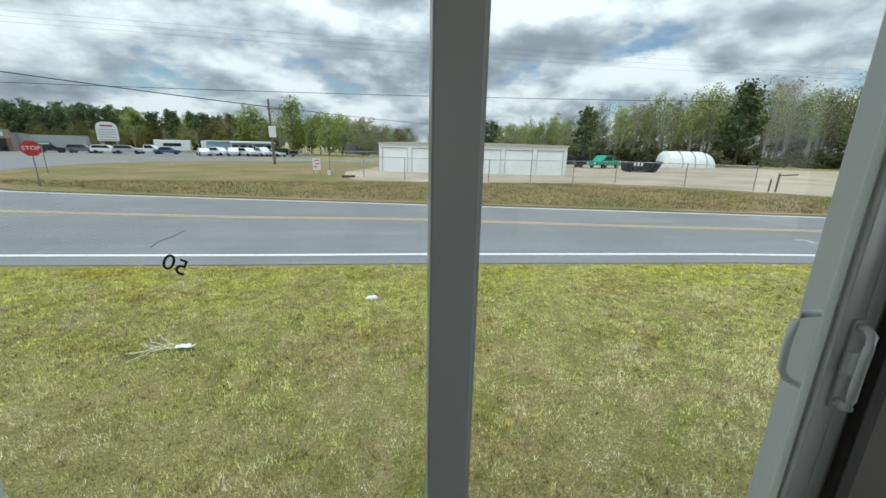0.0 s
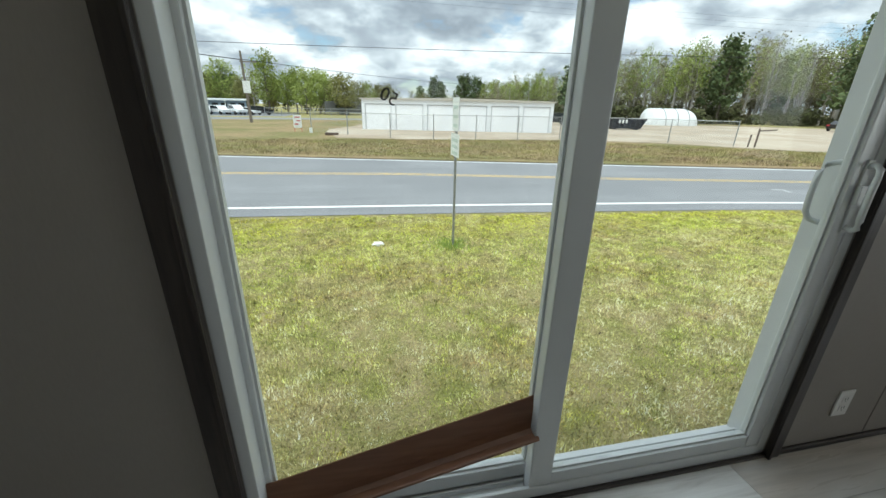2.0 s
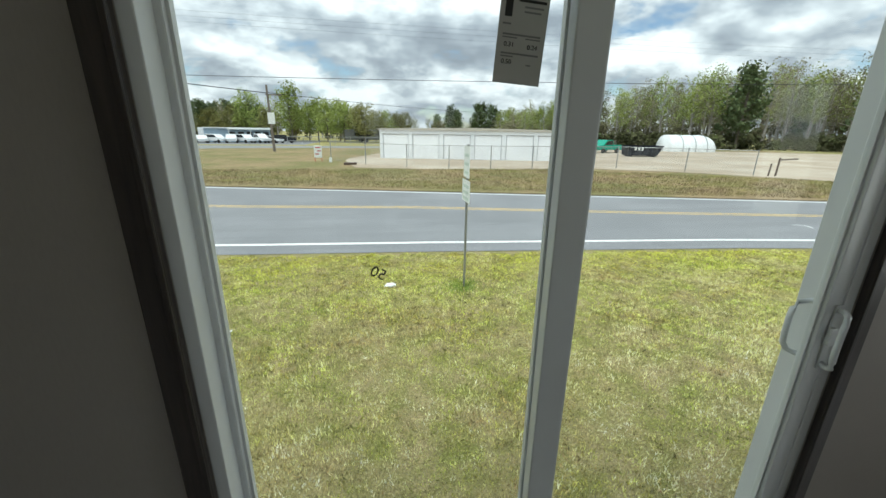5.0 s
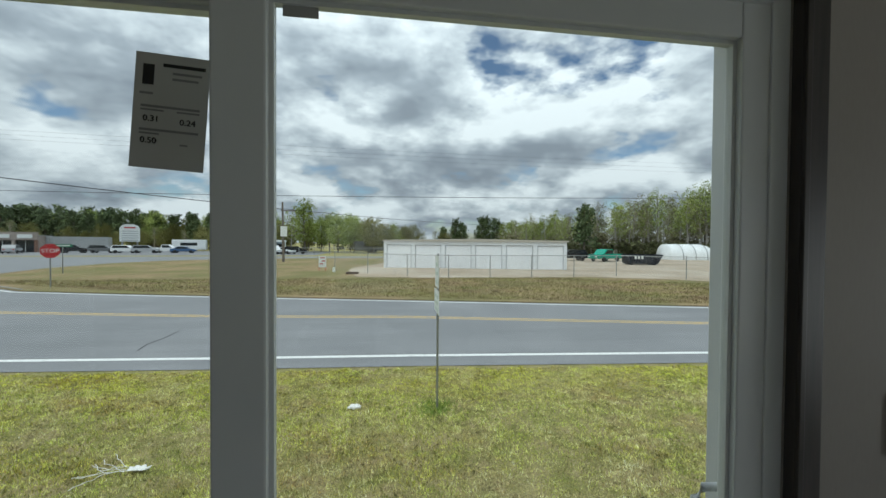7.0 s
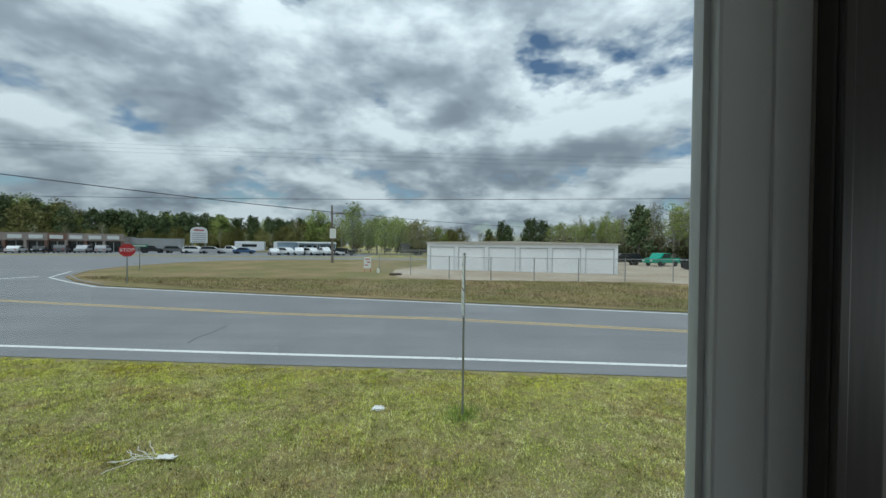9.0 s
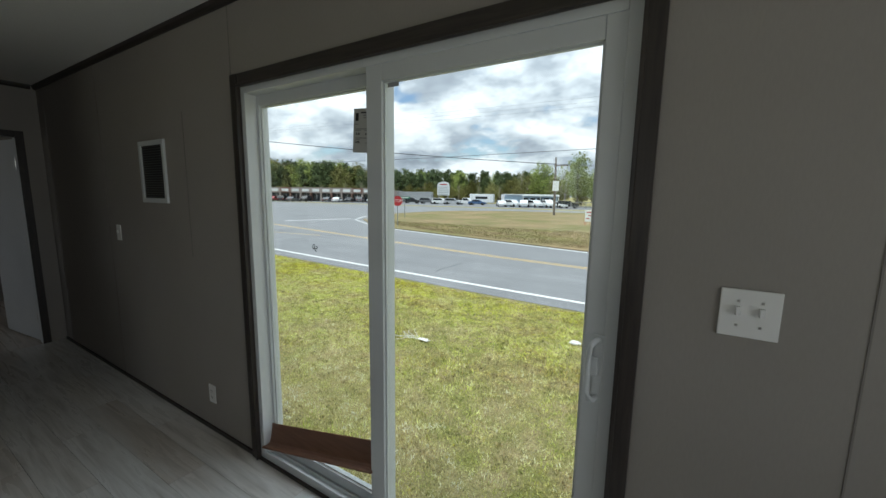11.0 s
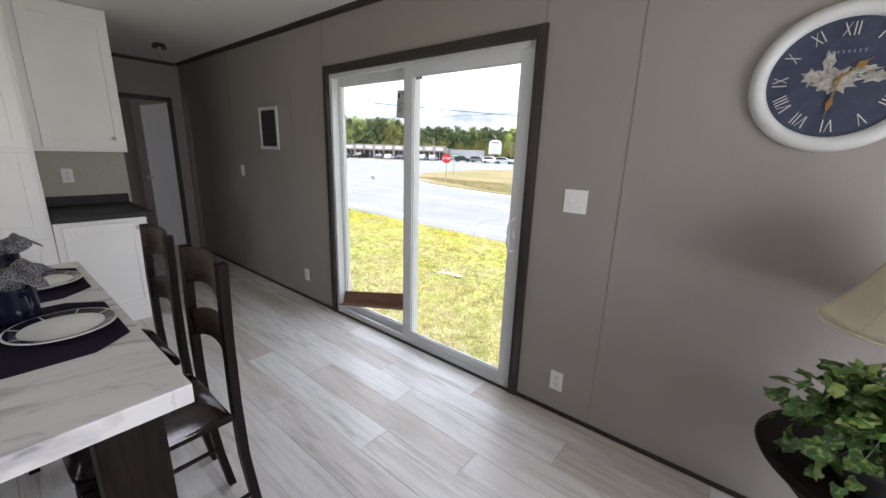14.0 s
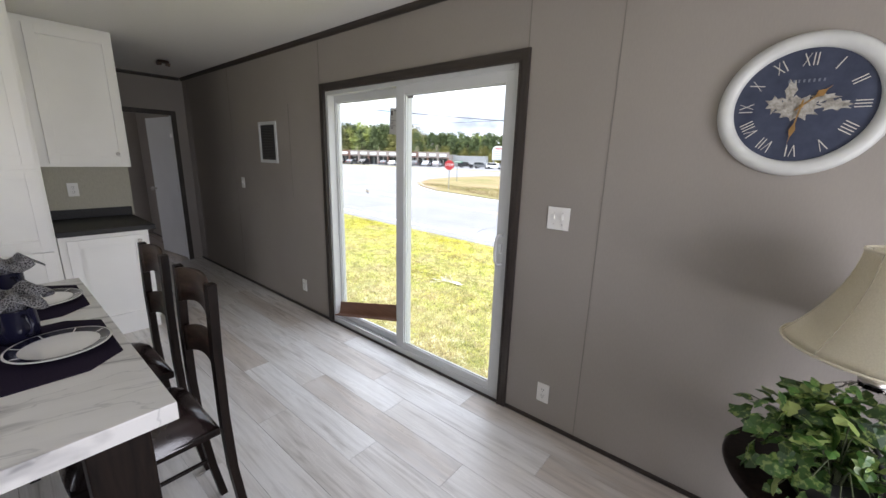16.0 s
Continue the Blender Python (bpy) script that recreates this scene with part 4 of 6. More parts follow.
part("collar", lathe([(0.034, 0.29), (0.036, 0.30), (0.014, 0.308), (0.012, 0.40)], 20), STEEL, lamp, "chrome collar", True)
k = Mat("cream_fabric", 0.85, spec=0.15)
wv = k.noise(k.coord((1, 1, 0.4)), 300, 2)
k.color(k.ramp(wv, [(0.3, (0.74, 0.69, 0.55)), (0.7, (0.82, 0.77, 0.63))])).bump(wv, 0.15, 0.001)
k.b.inputs["Transmission Weight"].default_value = 0.0
SHADE = k.m
b = bmesh.new()
n = 64
zz = [i / 14 for i in range(15)]
rings = []
for f in zz:
    r = 0.095 + (0.215 - 0.095) * (1 - f) ** 1.9 + 0.012 * (1 - f)
    rings.append([b.verts.new((r * (1 + 0.012 * math.cos(8 * 2 * math.pi * i / n)) * math.cos(2 * math.pi * i / n), r * (1 + 0.012 * math.cos(8 * 2 * math.pi * i / n)) * math.sin(2 * math.pi * i / n), 0.385 + 0.305 * f)) for i in range(n)])
for A, B in zip(rings, rings[1:]):
    for i in range(n):
        b.faces.new((A[i], A[(i + 1) % n], B[(i + 1) % n], B[i]))
bmesh.ops.solidify(b, geom=b.faces[:], thickness=0.002)
sh = part("shade", b, SHADE, lamp, "cream bell-shaped fabric shade", True)
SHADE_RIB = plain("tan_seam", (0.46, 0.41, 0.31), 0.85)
PIPE = plain("cream_piping", (0.70, 0.64, 0.50), 0.7)


def ring(r, z, t_):
    b = bmesh.new()
    return tube([(r * math.cos(2 * math.pi * i / 48), r * math.sin(2 * math.pi * i / 48), z) for i in range(49)], t_, 6, b)


part("piping", ring(0.229, 0.385, 0.004), PIPE, sh)
part("piping", ring(0.0955, 0.69, 0.004), PIPE, sh)
for i in range(8):
    a = 2 * math.pi * i / 8
    pts = []
    for f in zz:
        r = (0.095 + 0.12 * (1 - f) ** 1.9 + 0.012 * (1 - f)) * 1.0135
        pts.append((r * math.cos(a), r * math.sin(a), 0.385 + 0.305 * f))
    part("rib", tube(pts, 0.0011, 5), SHADE_RIB, sh)
# ivy
px, py = 2.275, -0.52
ivy = thing("potted_ivy", (px, py, EZ), "bushy green ivy with pale-edged leaves in a dark basket", "plant")
part("basket", lathe([(0.06, 0.0), (0.085, 0.03), (0.095, 0.08), (0.09, 0.09), (0.08, 0.085), (0.0001, 0.08)], 24, cap=False), RUBBER, ivy, "dark basket pot", True)
part("handle", tube([(0.09 * math.cos(a), 0.02 * math.cos(a), 0.08 + 0.16 * math.sin(a)) for a in [math.pi * i / 14 for i in range(15)]], 0.006, 8), RUBBER, ivy, "dark arched basket handle", True)


def leaf_mat(name, c0, c1, edge):
    k = Mat(name, 0.35)
    r_ = k.island()
    nz = k.noise(k.coord(world_space=False), 70, 3)
    base = k.ramp(r_, [(0.0, c0), (0.6, c1), (0.82, c1), (1.0, edge)])
    k.color(k.mix(k.ramp(nz, [(0.52, 0.0), (0.62, 0.6)]), base, edge))
    return k.m


IVY = leaf_mat("ivy_leaf", (0.014, 0.042, 0.009), (0.05, 0.125, 0.02), (0.30, 0.37, 0.11))
rnd = random.Random(11)


def ivy_leaf(b, m, s):
    pts = [(0, 0), (0.42, -0.12), (0.52, 0.2), (0.34, 0.42), (0.36, 0.62), (0.0, 1.05), (-0.36, 0.62), (-0.34, 0.42), (-0.52, 0.2), (-0.42, -0.12)]
    vs = [b.verts.new(m @ Vector((x * s, y * s, -abs(x) * s * 0.35 + 0.12 * s * math.sin(y * 3)))) for x, y in pts]
    c_ = b.verts.new(m @ Vector((0, 0.4 * s, 0.06 * s)))
    for i in range(len(vs)):
        b.faces.new((c_, vs[i], vs[(i + 1) % len(vs)]))


groups_ = [bmesh.new() for _ in range(6)]
stems = bmesh.new()
for i in range(330):
    a, u = rnd.uniform(0, 2 * math.pi), rnd.random()
    el = rnd.uniform(-0.75, 1.45)
    r = 0.20 * (0.55 + 0.45 * u ** 0.5) * (1.0 + 0.15 * math.sin(3 * a))
    p = Vector((r * math.cos(a) * math.cos(el) * 1.08, r * math.sin(a) * math.cos(el), max(-0.0, 0.145 + 0.19 * math.sin(el) * (0.6 + 0.4 * u))))
    if i > 225:
        p = Vector((-0.07 + rnd.gauss(0, 0.045), rnd.gauss(0, 0.05), rnd.uniform(0.17, 0.325)))
    elif i > 165:
        p = Vector((rnd.gauss(0, 0.06), rnd.gauss(0, 0.06), rnd.uniform(0.1, 0.22)))
    if p.x > 0.05:
        p.z *= 0.75
    if el < -0.2:
        p.z = max(0.012, p.z)
    d = Vector((math.cos(a), math.sin(a), -0.3 + 0.6 * math.sin(el))).normalized()
    m = Matrix.Translation(p) @ d.to_track_quat("Y", "Z").to_matrix().to_4x4() @ pose(0, 0, 0, rnd.uniform(-70, 10), rnd.uniform(-45, 45), rnd.uniform(-50, 50))
    ivy_leaf(groups_[i % 6], m, rnd.uniform(0.032, 0.062))
    if i % 4 == 0:
        tube([(0.02 * math.cos(a), 0.02 * math.sin(a), 0.08), (p.x * 0.55, p.y * 0.55, 0.10 + p.z * 0.5), tuple(p)], 0.0016, 4, stems)
for b in groups_:
    part("leaves", b, IVY, ivy)
part("stem_tangle", stems, plain("ivy_stem", (0.05, 0.06, 0.025), 0.6), ivy)

# ---- stickers and the loose strip on the patio door ----
PAPER = plain("sticker_paper", (0.55, 0.545, 0.52), 0.7, var=0.04)
INK = plain("black_ink", (0.025, 0.025, 0.025), 0.7)
st = thing("energy_sticker", (-0.105, 0.078, 1.775), "white paper energy label stuck on the glass", "sticker")
st.matrix_world = pose(-0.118, 0.0795, 1.757, 0, 4, 0) @ Matrix.Diagonal((0.95, 1, 0.9, 1))
part("paper", box(-0.057, 0.057, 0.0, 0.0008, -0.10, 0.10), PAPER, st)
part("printed_mark", box(-0.045, -0.028, -0.0006, 0.0, 0.045, 0.08, 0.0), INK, st)
for x0, x1, z, h in ((-0.015, 0.05, 0.078, 0.006), (0.0, 0.045, 0.066, 0.004), (0.0, 0.04, 0.056, 0.004), (-0.048, -0.028, 0.028, 0.004), (-0.045, 0.045, 0.006, 0.004), (-0.045, -0.01, 0.0, 0.003), (0.01, 0.045, 0.0, 0.003), (-0.045, 0.045, -0.035, 0.004), (0.018, 0.03, -0.057, 0.003), (-0.045, -0.015, -0.041, 0.003)):
    part("print_bar", box(x0, x1, -0.0004, 0.0, z, z + h), INK if h > 0.0045 else plain("grey_ink", (0.25, 0.25, 0.25), 0.7), st)
for s, x, z in (("0.31", -0.028, -0.014), ("0.24", 0.028, -0.016), ("0.50", -0.03, -0.052)):
    part("lettering", text_mesh(s, 0.0145), INK, st).matrix_local = pose(x, -0.0008, z, 90, 0, 0)
fm = thing("glass_marking", (-0.442, 0.0795, 1.232), "black rating number 50 on the glass, seen reversed", "sticker")
part("lettering", text_mesh("50", 0.039, 0.0004, True), INK, fm).matrix_local = pose(0, 0, 0, 90, 27, 0)
tp = obj("tape", box(0.066, 0.118, 0.022, 0.0245, 1.892, 1.915, 0.0008), plain("grey_tape", (0.33, 0.33, 0.32), 0.6), label="small grey tape tab at the top of the glass", category="tape")
# brown angle strip leaning across the sill
k = Mat("brown_vinyl_strip", 0.45)
nz = k.noise(k.coord((3, 40, 40)), 1.5, 4)
k.color(k.ramp(nz, [(0.3, (0.17, 0.075, 0.04)), (0.7, (0.23, 0.11, 0.062))]))
b = bmesh.new()
L0, L1 = Vector((-0.828, 0.03, 0.075)), Vector((-0.022, 0.035, 0.262))
sec = [(-0.040, 0.002), (-0.043, 0.007), (-0.041, 0.012), (-0.036, 0.013), (-0.012, 0.009), (0.004, 0.014), (0.011, 0.03), (0.018, 0.06), (0.026, 0.116), (0.029, 0.118), (0.031, 0.115), (0.022, 0.055), (0.013, 0.014), (0.004, 0.002), (-0.012, -0.001), (-0.034, 0.001)]
A = [b.verts.new(L0 + Vector((0, y, z))) for y, z in sec]
B = [b.verts.new(L1 + Vector((0, y, z))) for y, z in sec]
for i in range(len(sec)):
    j = (i + 1) % len(sec)
    b.faces.new((A[i], A[j], B[j], B[i]))
b.faces.new(A)
b.faces.new(B)
obj("trim_strip", b, k.m, label="loose brown angle strip leaning across the door sill", category="strip")
# ---- outdoors: sign post on the lawn ----
GALV = plain("galvanised_steel", (0.33, 0.34, 0.34), 0.45, 0.7, 0.15, 20)
SIGN_W = plain("white_sign", (0.72, 0.74, 0.72), 0.4, var=0.05)
DARK_G = plain("green_sign", (0.02, 0.17, 0.10), 0.4)
RED = plain("red_sign", (0.42, 0.02, 0.025), 0.4, var=0.06)


def steel_post(h, parent, z0=0.0):
    b = box(-0.03, 0.03, -0.004, 0.0, z0, h)
    box(-0.03, -0.026, -0.03, -0.004, z0, h, bm=b)
    box(0.026, 0.03, -0.03, -0.004, z0, h, bm=b)
    return part("post", b, GALV, parent, "galvanised steel post")


PALE_PRINT = plain("pale_print", (0.50, 0.58, 0.53), 0.5)
sp = thing("road_sign", (0.98, 5.375, G - 0.02), "two small white signs on a galvanised post in the lawn", "sign", rz=90)
steel_post(2.5, sp)
for z0, z1, w in ((1.97, 2.47, 0.42), (1.57, 1.93, 0.56)):
    pl_ = part("sign_panel", box(-w / 2, w / 2, 0.0, 0.003, z0, z1), SIGN_W, sp)
    for i in range(3):
        zc = z0 + (i + 0.6) * (z1 - z0) / 3.6
        part("lettering_bar", box(-w * 0.35, w * 0.35, 0.003, 0.0045, zc - 0.03, zc + 0.02), PALE_PRINT, pl_)
        part("lettering_bar", box(-w * 0.35, w * 0.35, -0.0015, 0.0, zc - 0.03, zc + 0.02), PALE_PRINT, pl_)

ss = thing("stop_sign", (-18.03, 22.85, G), "red octagonal stop sign on a steel post", "sign", rz=38)
steel_post(2.75, ss)
b = bmesh.new()
f = b.faces.new([b.verts.new((0.41 * math.cos(radians(22.5 + 45 * i)), -0.034, 2.03 + 0.41 * math.sin(radians(22.5 + 45 * i)))) for i in range(8)])
r_ = bmesh.ops.extrude_face_region(b, geom=[f])
for q in r_["geom"]:
    if isinstance(q, bmesh.types.BMVert):
        q.co.y -= 0.004
for v_ in b.verts:
    v_.co.z += 0.02
p_ = part("sign_panel", b, RED, ss, "red octagonal panel")
part("lettering", text_mesh("STOP", 0.29, 0.001), SIGN_W, p_).matrix_local = pose(0, -0.0405, 2.05, 90)
gs = thing("street_sign", (-25.0, 32.9, G), "green street name sign on a thin post", "sign", rz=30)
steel_post(2.3, gs)
part("sign_panel", box(-0.55, 0.55, -0.036, -0.031, 2.1, 2.32), DARK_G, gs)
part("lettering_bar", box(-0.42, 0.42, -0.0375, -0.036, 2.17, 2.25), SIGN_W, gs)

# litter on the lawn
LIT = plain("white_plastic", (0.75, 0.74, 0.71), 0.5)


def crumple(name, at, sx, sy, sz, seed, label):
    rn = random.Random(seed)
    b = bmesh.new()
    bmesh.ops.create_icosphere(b, subdivisions=3, radius=1)
    for v_ in b.verts:
        n_ = noise.noise(v_.co * 2.3 + Vector((seed, 0, 0))) * 0.55 + noise.noise(v_.co * 5 + Vector((0, seed, 0))) * 0.25
        v_.co *= 1 + n_
        v_.co = Vector((v_.co.x * sx, v_.co.y * sy, max(-0.005, v_.co.z * sz + sz * 0.7)))
    o = obj(name, b, LIT, label=label, category="litter")
    o.location = at
    return o


crumple("litter", (-0.31, 5.56, G), 0.085, 0.07, 0.035, 3, "crumpled white plastic litter on the lawn")
rg = thing("torn_rag", (-2.8, 4.15, G), "torn white plastic rag with loose strings on the lawn", "litter")
b = bmesh.new()
bmesh.ops.create_grid(b, x_segments=16, y_segments=8, size=1)
for v_ in b.verts:
    n_ = noise.noise(v_.co * 2.1 + Vector((4, 1, 0)))
    v_.co = Vector((0.21 + v_.co.x * 0.11 * (1 + 0.4 * n_), v_.co.y * 0.035 * (1.3 + n_), 0.055 + 0.025 * n_))
bmesh.ops.solidify(b, geom=b.faces[:], thickness=0.004)
part("rag", b, LIT, rg, "", True)
rn = random.Random(8)
for i in range(7):
    p = Vector((0.1 - 0.05 * rn.random(), rn.uniform(-0.05, 0.05), 0.05))
    pts = [tuple(p)]
    a = rn.uniform(2.4, 3.9)
    for j in range(9):
        a += rn.uniform(-0.5, 0.5)
        p = p + Vector((0.055 * math.cos(a), 0.05 * math.sin(a), 0))
        p.z = 0.045 + 0.02 * rn.random()
        pts.append(tuple(p))
    part("string", tube(pts, 0.0035, 5), LIT, rg)

# ---- storage building ----
k = Mat("white_metal_siding", 0.4)
nz = k.noise(k.coord(), 0.5, 4)
k.color(k.ramp(nz, [(0.3, (0.74, 0.765, 0.79)), (0.7, (0.81, 0.83, 0.85))]))
SIDING = k.m
k = Mat("roll_door_white", 0.4)
wv = k.n("ShaderNodeTexWave")
wv.bands_direction, wv.inputs["Scale"].default_value = "Z", 3.3
k.l(k.coord(), wv.inputs["Vector"])
k.color(k.ramp(k.noise(k.coord(), 0.7, 3), [(0.3, (0.82, 0.84, 0.87)), (0.7, (0.88, 0.90, 0.92))])).bump(wv.outputs["Fac"], 0.3, 0.02)
ROLL = k.m
TANTRIM = plain("tan_roof_edge", (0.45, 0.42, 0.36), 0.5)
# darker grey on the door frames, painting shade into the roll-door recesses
SHADOWG = plain("grey_recess_shade", (0.40, 0.42, 0.45), 0.6)
bx0, bx1 = Vector((-0.3, 38.6)), Vector((17.45, 34.4))
W_ = (bx1 - bx0).length
sb = thing("storage_building", (bx0.x, bx0.y, G + 0.07), "long white metal storage building with six roll-up doors", "building", rz=math.degrees(math.atan2(bx1.y - bx0.y, bx1.x - bx0.x)))
H_ = 2.72
nb = 6
bay = W_ / nb
b = box(0, W_, 0.0, 0.05, H_ - 0.36, H_)
box(0, 0.3, 0.0, 0.05, 0, H_ - 0.36, bm=b)
box(W_ - 0.3, W_, 0.0, 0.05, 0, H_ - 0.36, bm=b)
for i in range(1, nb):
    box(i * bay - 0.2, i * bay + 0.2, 0.0, 0.05, 0, H_ - 0.36, bm=b)
box(0, W_, 0.12, 9.0, 0, H_ - 0.01, bm=b)
part("wall", b, SIDING, sb)
for i in range(nb):
    x0, x1 = i * bay + (0.3 if i == 0 else 0.2), (i + 1) * bay - (0.3 if i == nb - 1 else 0.2)
    d = part("roll_door", box(x0 + 0.03, x1 - 0.03, 0.10, 0.115, 0.0, H_ - 0.40), ROLL, sb)
    part("door_frame", box(x0, x1, 0.05, 0.1, H_ - 0.43, H_ - 0.36), SHADOWG, d)
    part("door_frame", box(x0, x0 + 0.06, 0.05, 0.1, 0, H_ - 0.40), SHADOWG, d)
    part("door_frame", box(x1 - 0.06, x1, 0.05, 0.1, 0, H_ - 0.40), SHADOWG, d)
b = bmesh.new()
v_ = [b.verts.new(p) for p in ((-0.15, -0.15, H_), (W_ + 0.15, -0.15, H_), (W_ + 0.15, 9.2, H_), (-0.15, 9.2, H_), (-0.15, -0.15, H_ + 0.12), (W_ / 2, -0.15, H_ + 0.26), (W_ + 0.15, -0.15, H_ + 0.12), (W_ + 0.15, 9.2, H_ + 0.12), (W_ / 2, 9.2, H_ + 0.26), (-0.15, 9.2, H_ + 0.12))]
for q in ((0, 1, 6, 5, 4), (3, 9, 8, 7, 2), (0, 4, 9, 3), (1, 2, 7, 6), (4, 5, 8, 9), (5, 6, 7, 8), (0, 3, 2, 1)):
    b.faces.new([v_[i] for i in q])
part("roof", b, TANTRIM, sb, "low tan-edged metal roof")

# ---- chain-link fence ----
FP = [(-4.6, 34.6), (-1.5, 31.2), (1.6, 28.2), (4.6, 27.1), (7.7, 26.9), (10.9, 26.8), (14.4, 27.0), (18.2, 27.4), (22.0, 24.6), (25.0, 21.9)]
fe = thing("fence", (0, 0, 0), "galvanised chain-link fence round the gravel yard", "fence")
FH = 1.72
for i, (x, y) in enumerate(FP):
    part("post", tube([(x, y, G), (x, y, G + FH + 0.07)], 0.034, 8), GALV, fe)
WIRE = plain("fence_wire", (0.36, 0.37, 0.37), 0.5, 0.5)
for (xa, ya), (xb, yb) in zip(FP, FP[1:]):
    part("top_rail", tube([(xa, ya, G + FH), (xb, yb, G + FH)], 0.022, 6), GALV, fe)
    A, B = Vector((xa, ya, 0)), Vector((xb, yb, 0))
    ln = (B - A).length
    d = (B - A) / ln
    b = bmesh.new()
    hgt, st_, w = FH - 0.12, 0.16, 0.0045
    for s_ in (1, -1):
        u = -hgt
        while u < ln:
            u0, u1 = (u, u + hgt)
            z0, z1 = (0.0, hgt) if s_ > 0 else (hgt, 0.0)
            if u0 < 0:
                z0 += (z1 - z0) * (-u0 / hgt)
                u0 = 0
            if u1 > ln:
                z1 = z0 + (z1 - z0) * (ln - u0) / (u1 - u0)
                u1 = ln
            p, q = A + d * u0, A + d * u1
            vs = [b.verts.new((p.x, p.y, G + 0.1 + z0 - w)), b.verts.new((q.x, q.y, G + 0.1 + z1 - w)), b.verts.new((q.x, q.y, G + 0.1 + z1 + w)), b.verts.new((p.x, p.y, G + 0.1 + z0 + w))]
            b.faces.new(vs)
            u += st_
    part("chain_link", b, WIRE, fe)
gt = thing("gate_post", (26.1, 21.3, G), "leaning dark gate post with a short arm", "post")
RUST = plain("rusty_steel", (0.10, 0.07, 0.055), 0.7, 0.3)
part("post", tube([(0, 0, 0), (0.15, 0.1, 1.3)], 0.06, 8), RUST, gt)
part("arm", tube([(0.15, 0.1, 1.15), (1.0, -0.4, 1.25)], 0.045, 8), RUST, gt)
part("brace", tube([(-0.35, 0.2, 0), (-0.3, 0.2, 0.9)], 0.05, 8), RUST, gt)
obj("concrete_block", box(-3.2, -2.2, 30.6, 31.0, G + 0.05, G + 0.24, 0.03), RUST, label="dark sleeper lying by the fence", category="block")

# red and white yard sign
ys = thing("yard_sign", (-5.6, 34.1, G + 0.05), "red and white board sign on the verge", "sign")
part("board", box(-0.32, 0.32, -0.02, 0.02, 0.35, 1.35, 0.01), SIGN_W, ys)
for x0, x1, z in ((-0.2, 0.22, 1.14), (-0.05, 0.24, 0.86), (-0.24, 0.06, 0.6)):
    part("lettering_bar", box(x0, x1, -0.026, -0.02, z, z + 0.09), RED, ys)
part("stake", box(-0.3, -0.26, -0.015, 0.015, 0, 0.35), RED, ys)
part("stake", box(0.26, 0.3, -0.015, 0.015, 0, 0.35), RED, ys)
ys2 = thing("marker", (-4.5, 33.3, G + 0.05), "small white marker post on the verge", "marker")
part("post", box(-0.12, 0.12, -0.03, 0.03, 0, 0.4, 0.02), SIGN_W, ys2)

# ---- dumpster, shelter ----
NAVYP = plain("dark_blue_steel", (0.02, 0.025, 0.04), 0.5, 0.2, 0.2, 3)
dm = thing("dumpster", (31.6, 43.0, G + 0.07), "dark blue open roll-off dumpster on gravel", "dumpster", rz=-14)
b = bmesh.new()
lo = [b.verts.new(p) for p in ((-1.9, -1.1, 0.15), (1.5, -1.1, 0.15), (1.5, 1.1, 0.15), (-1.9, 1.1, 0.15))]
hi = [b.verts.new(p) for p in ((-2.0, -1.2, 1.3), (2.1, -1.2, 1.3), (2.1, 1.2, 1.3), (-2.0, 1.2, 1.3))]
for i in range(4):
    b.faces.new((lo[i], lo[(i + 1) % 4], hi[(i + 1) % 4], hi[i]))
b.faces.new(lo)
bmesh.ops.solidify(b, geom=b.faces[:], thickness=0.06)
part("bin", b, NAVYP, dm)
for i in range(6):
    x = -1.7 + 0.62 * i
    part("rib", box(x - 0.05, x + 0.05, -1.28, -1.17, 0.2, 1.25), NAVYP, dm)
for i in range(3):
    part("label", box(-1.3 + i * 0.4, -1.08 + i * 0.4, -1.3, -1.285, 0.75, 1.15), SIGN_W, dm)
for x in (-1.5, 1.2):
    part("skid", box(x - 0.1, x + 0.1, -1.0, 1.0, 0, 0.15), NAVYP, dm)

TARP = plain("white_tarp", (0.74, 0.76, 0.76), 0.55, var=0.06, scale=1.2, bump=0.1)
qh = thing("arched_shelter", (50.8, 57.5, G + 0.07), "white tarp arched shelter at the woods' edge", "shelter", rz=-12)
b = bmesh.new()
n, m_ = 20, 18
V = {}
for i in range(n + 1):
    u = i / n * 2 - 1
    s_ = (1 - max(0, (u - 0.2) / 0.8) ** 2.6) if u > 0.2 else 1.0
    s_ = max(0.02, s_) ** 0.5
    for j in range(m_ + 1):
        a = math.pi * j / m_
        V[i, j] = b.verts.new((u * 4.1, -2.6 * math.cos(a) * s_, 2.6 * math.sin(a) ** 0.8 * s_))
for i in range(n):
    for j in range(m_):
        b.faces.new((V[i, j], V[i + 1, j], V[i + 1, j + 1], V[i, j + 1]))
b.faces.new([V[0, j] for j in range(m_ + 1)])
part("cover", b, TARP, qh, "", True)
for u in (-2.2, -0.2, 1.6):
    b = bmesh.new()
    part("hoop", tube([(u, -2.66 * math.cos(math.pi * j / 18), 2.66 * math.sin(math.pi * j / 18) ** 0.8) for j in range(19)], 0.05, 6, b), GALV, qh)

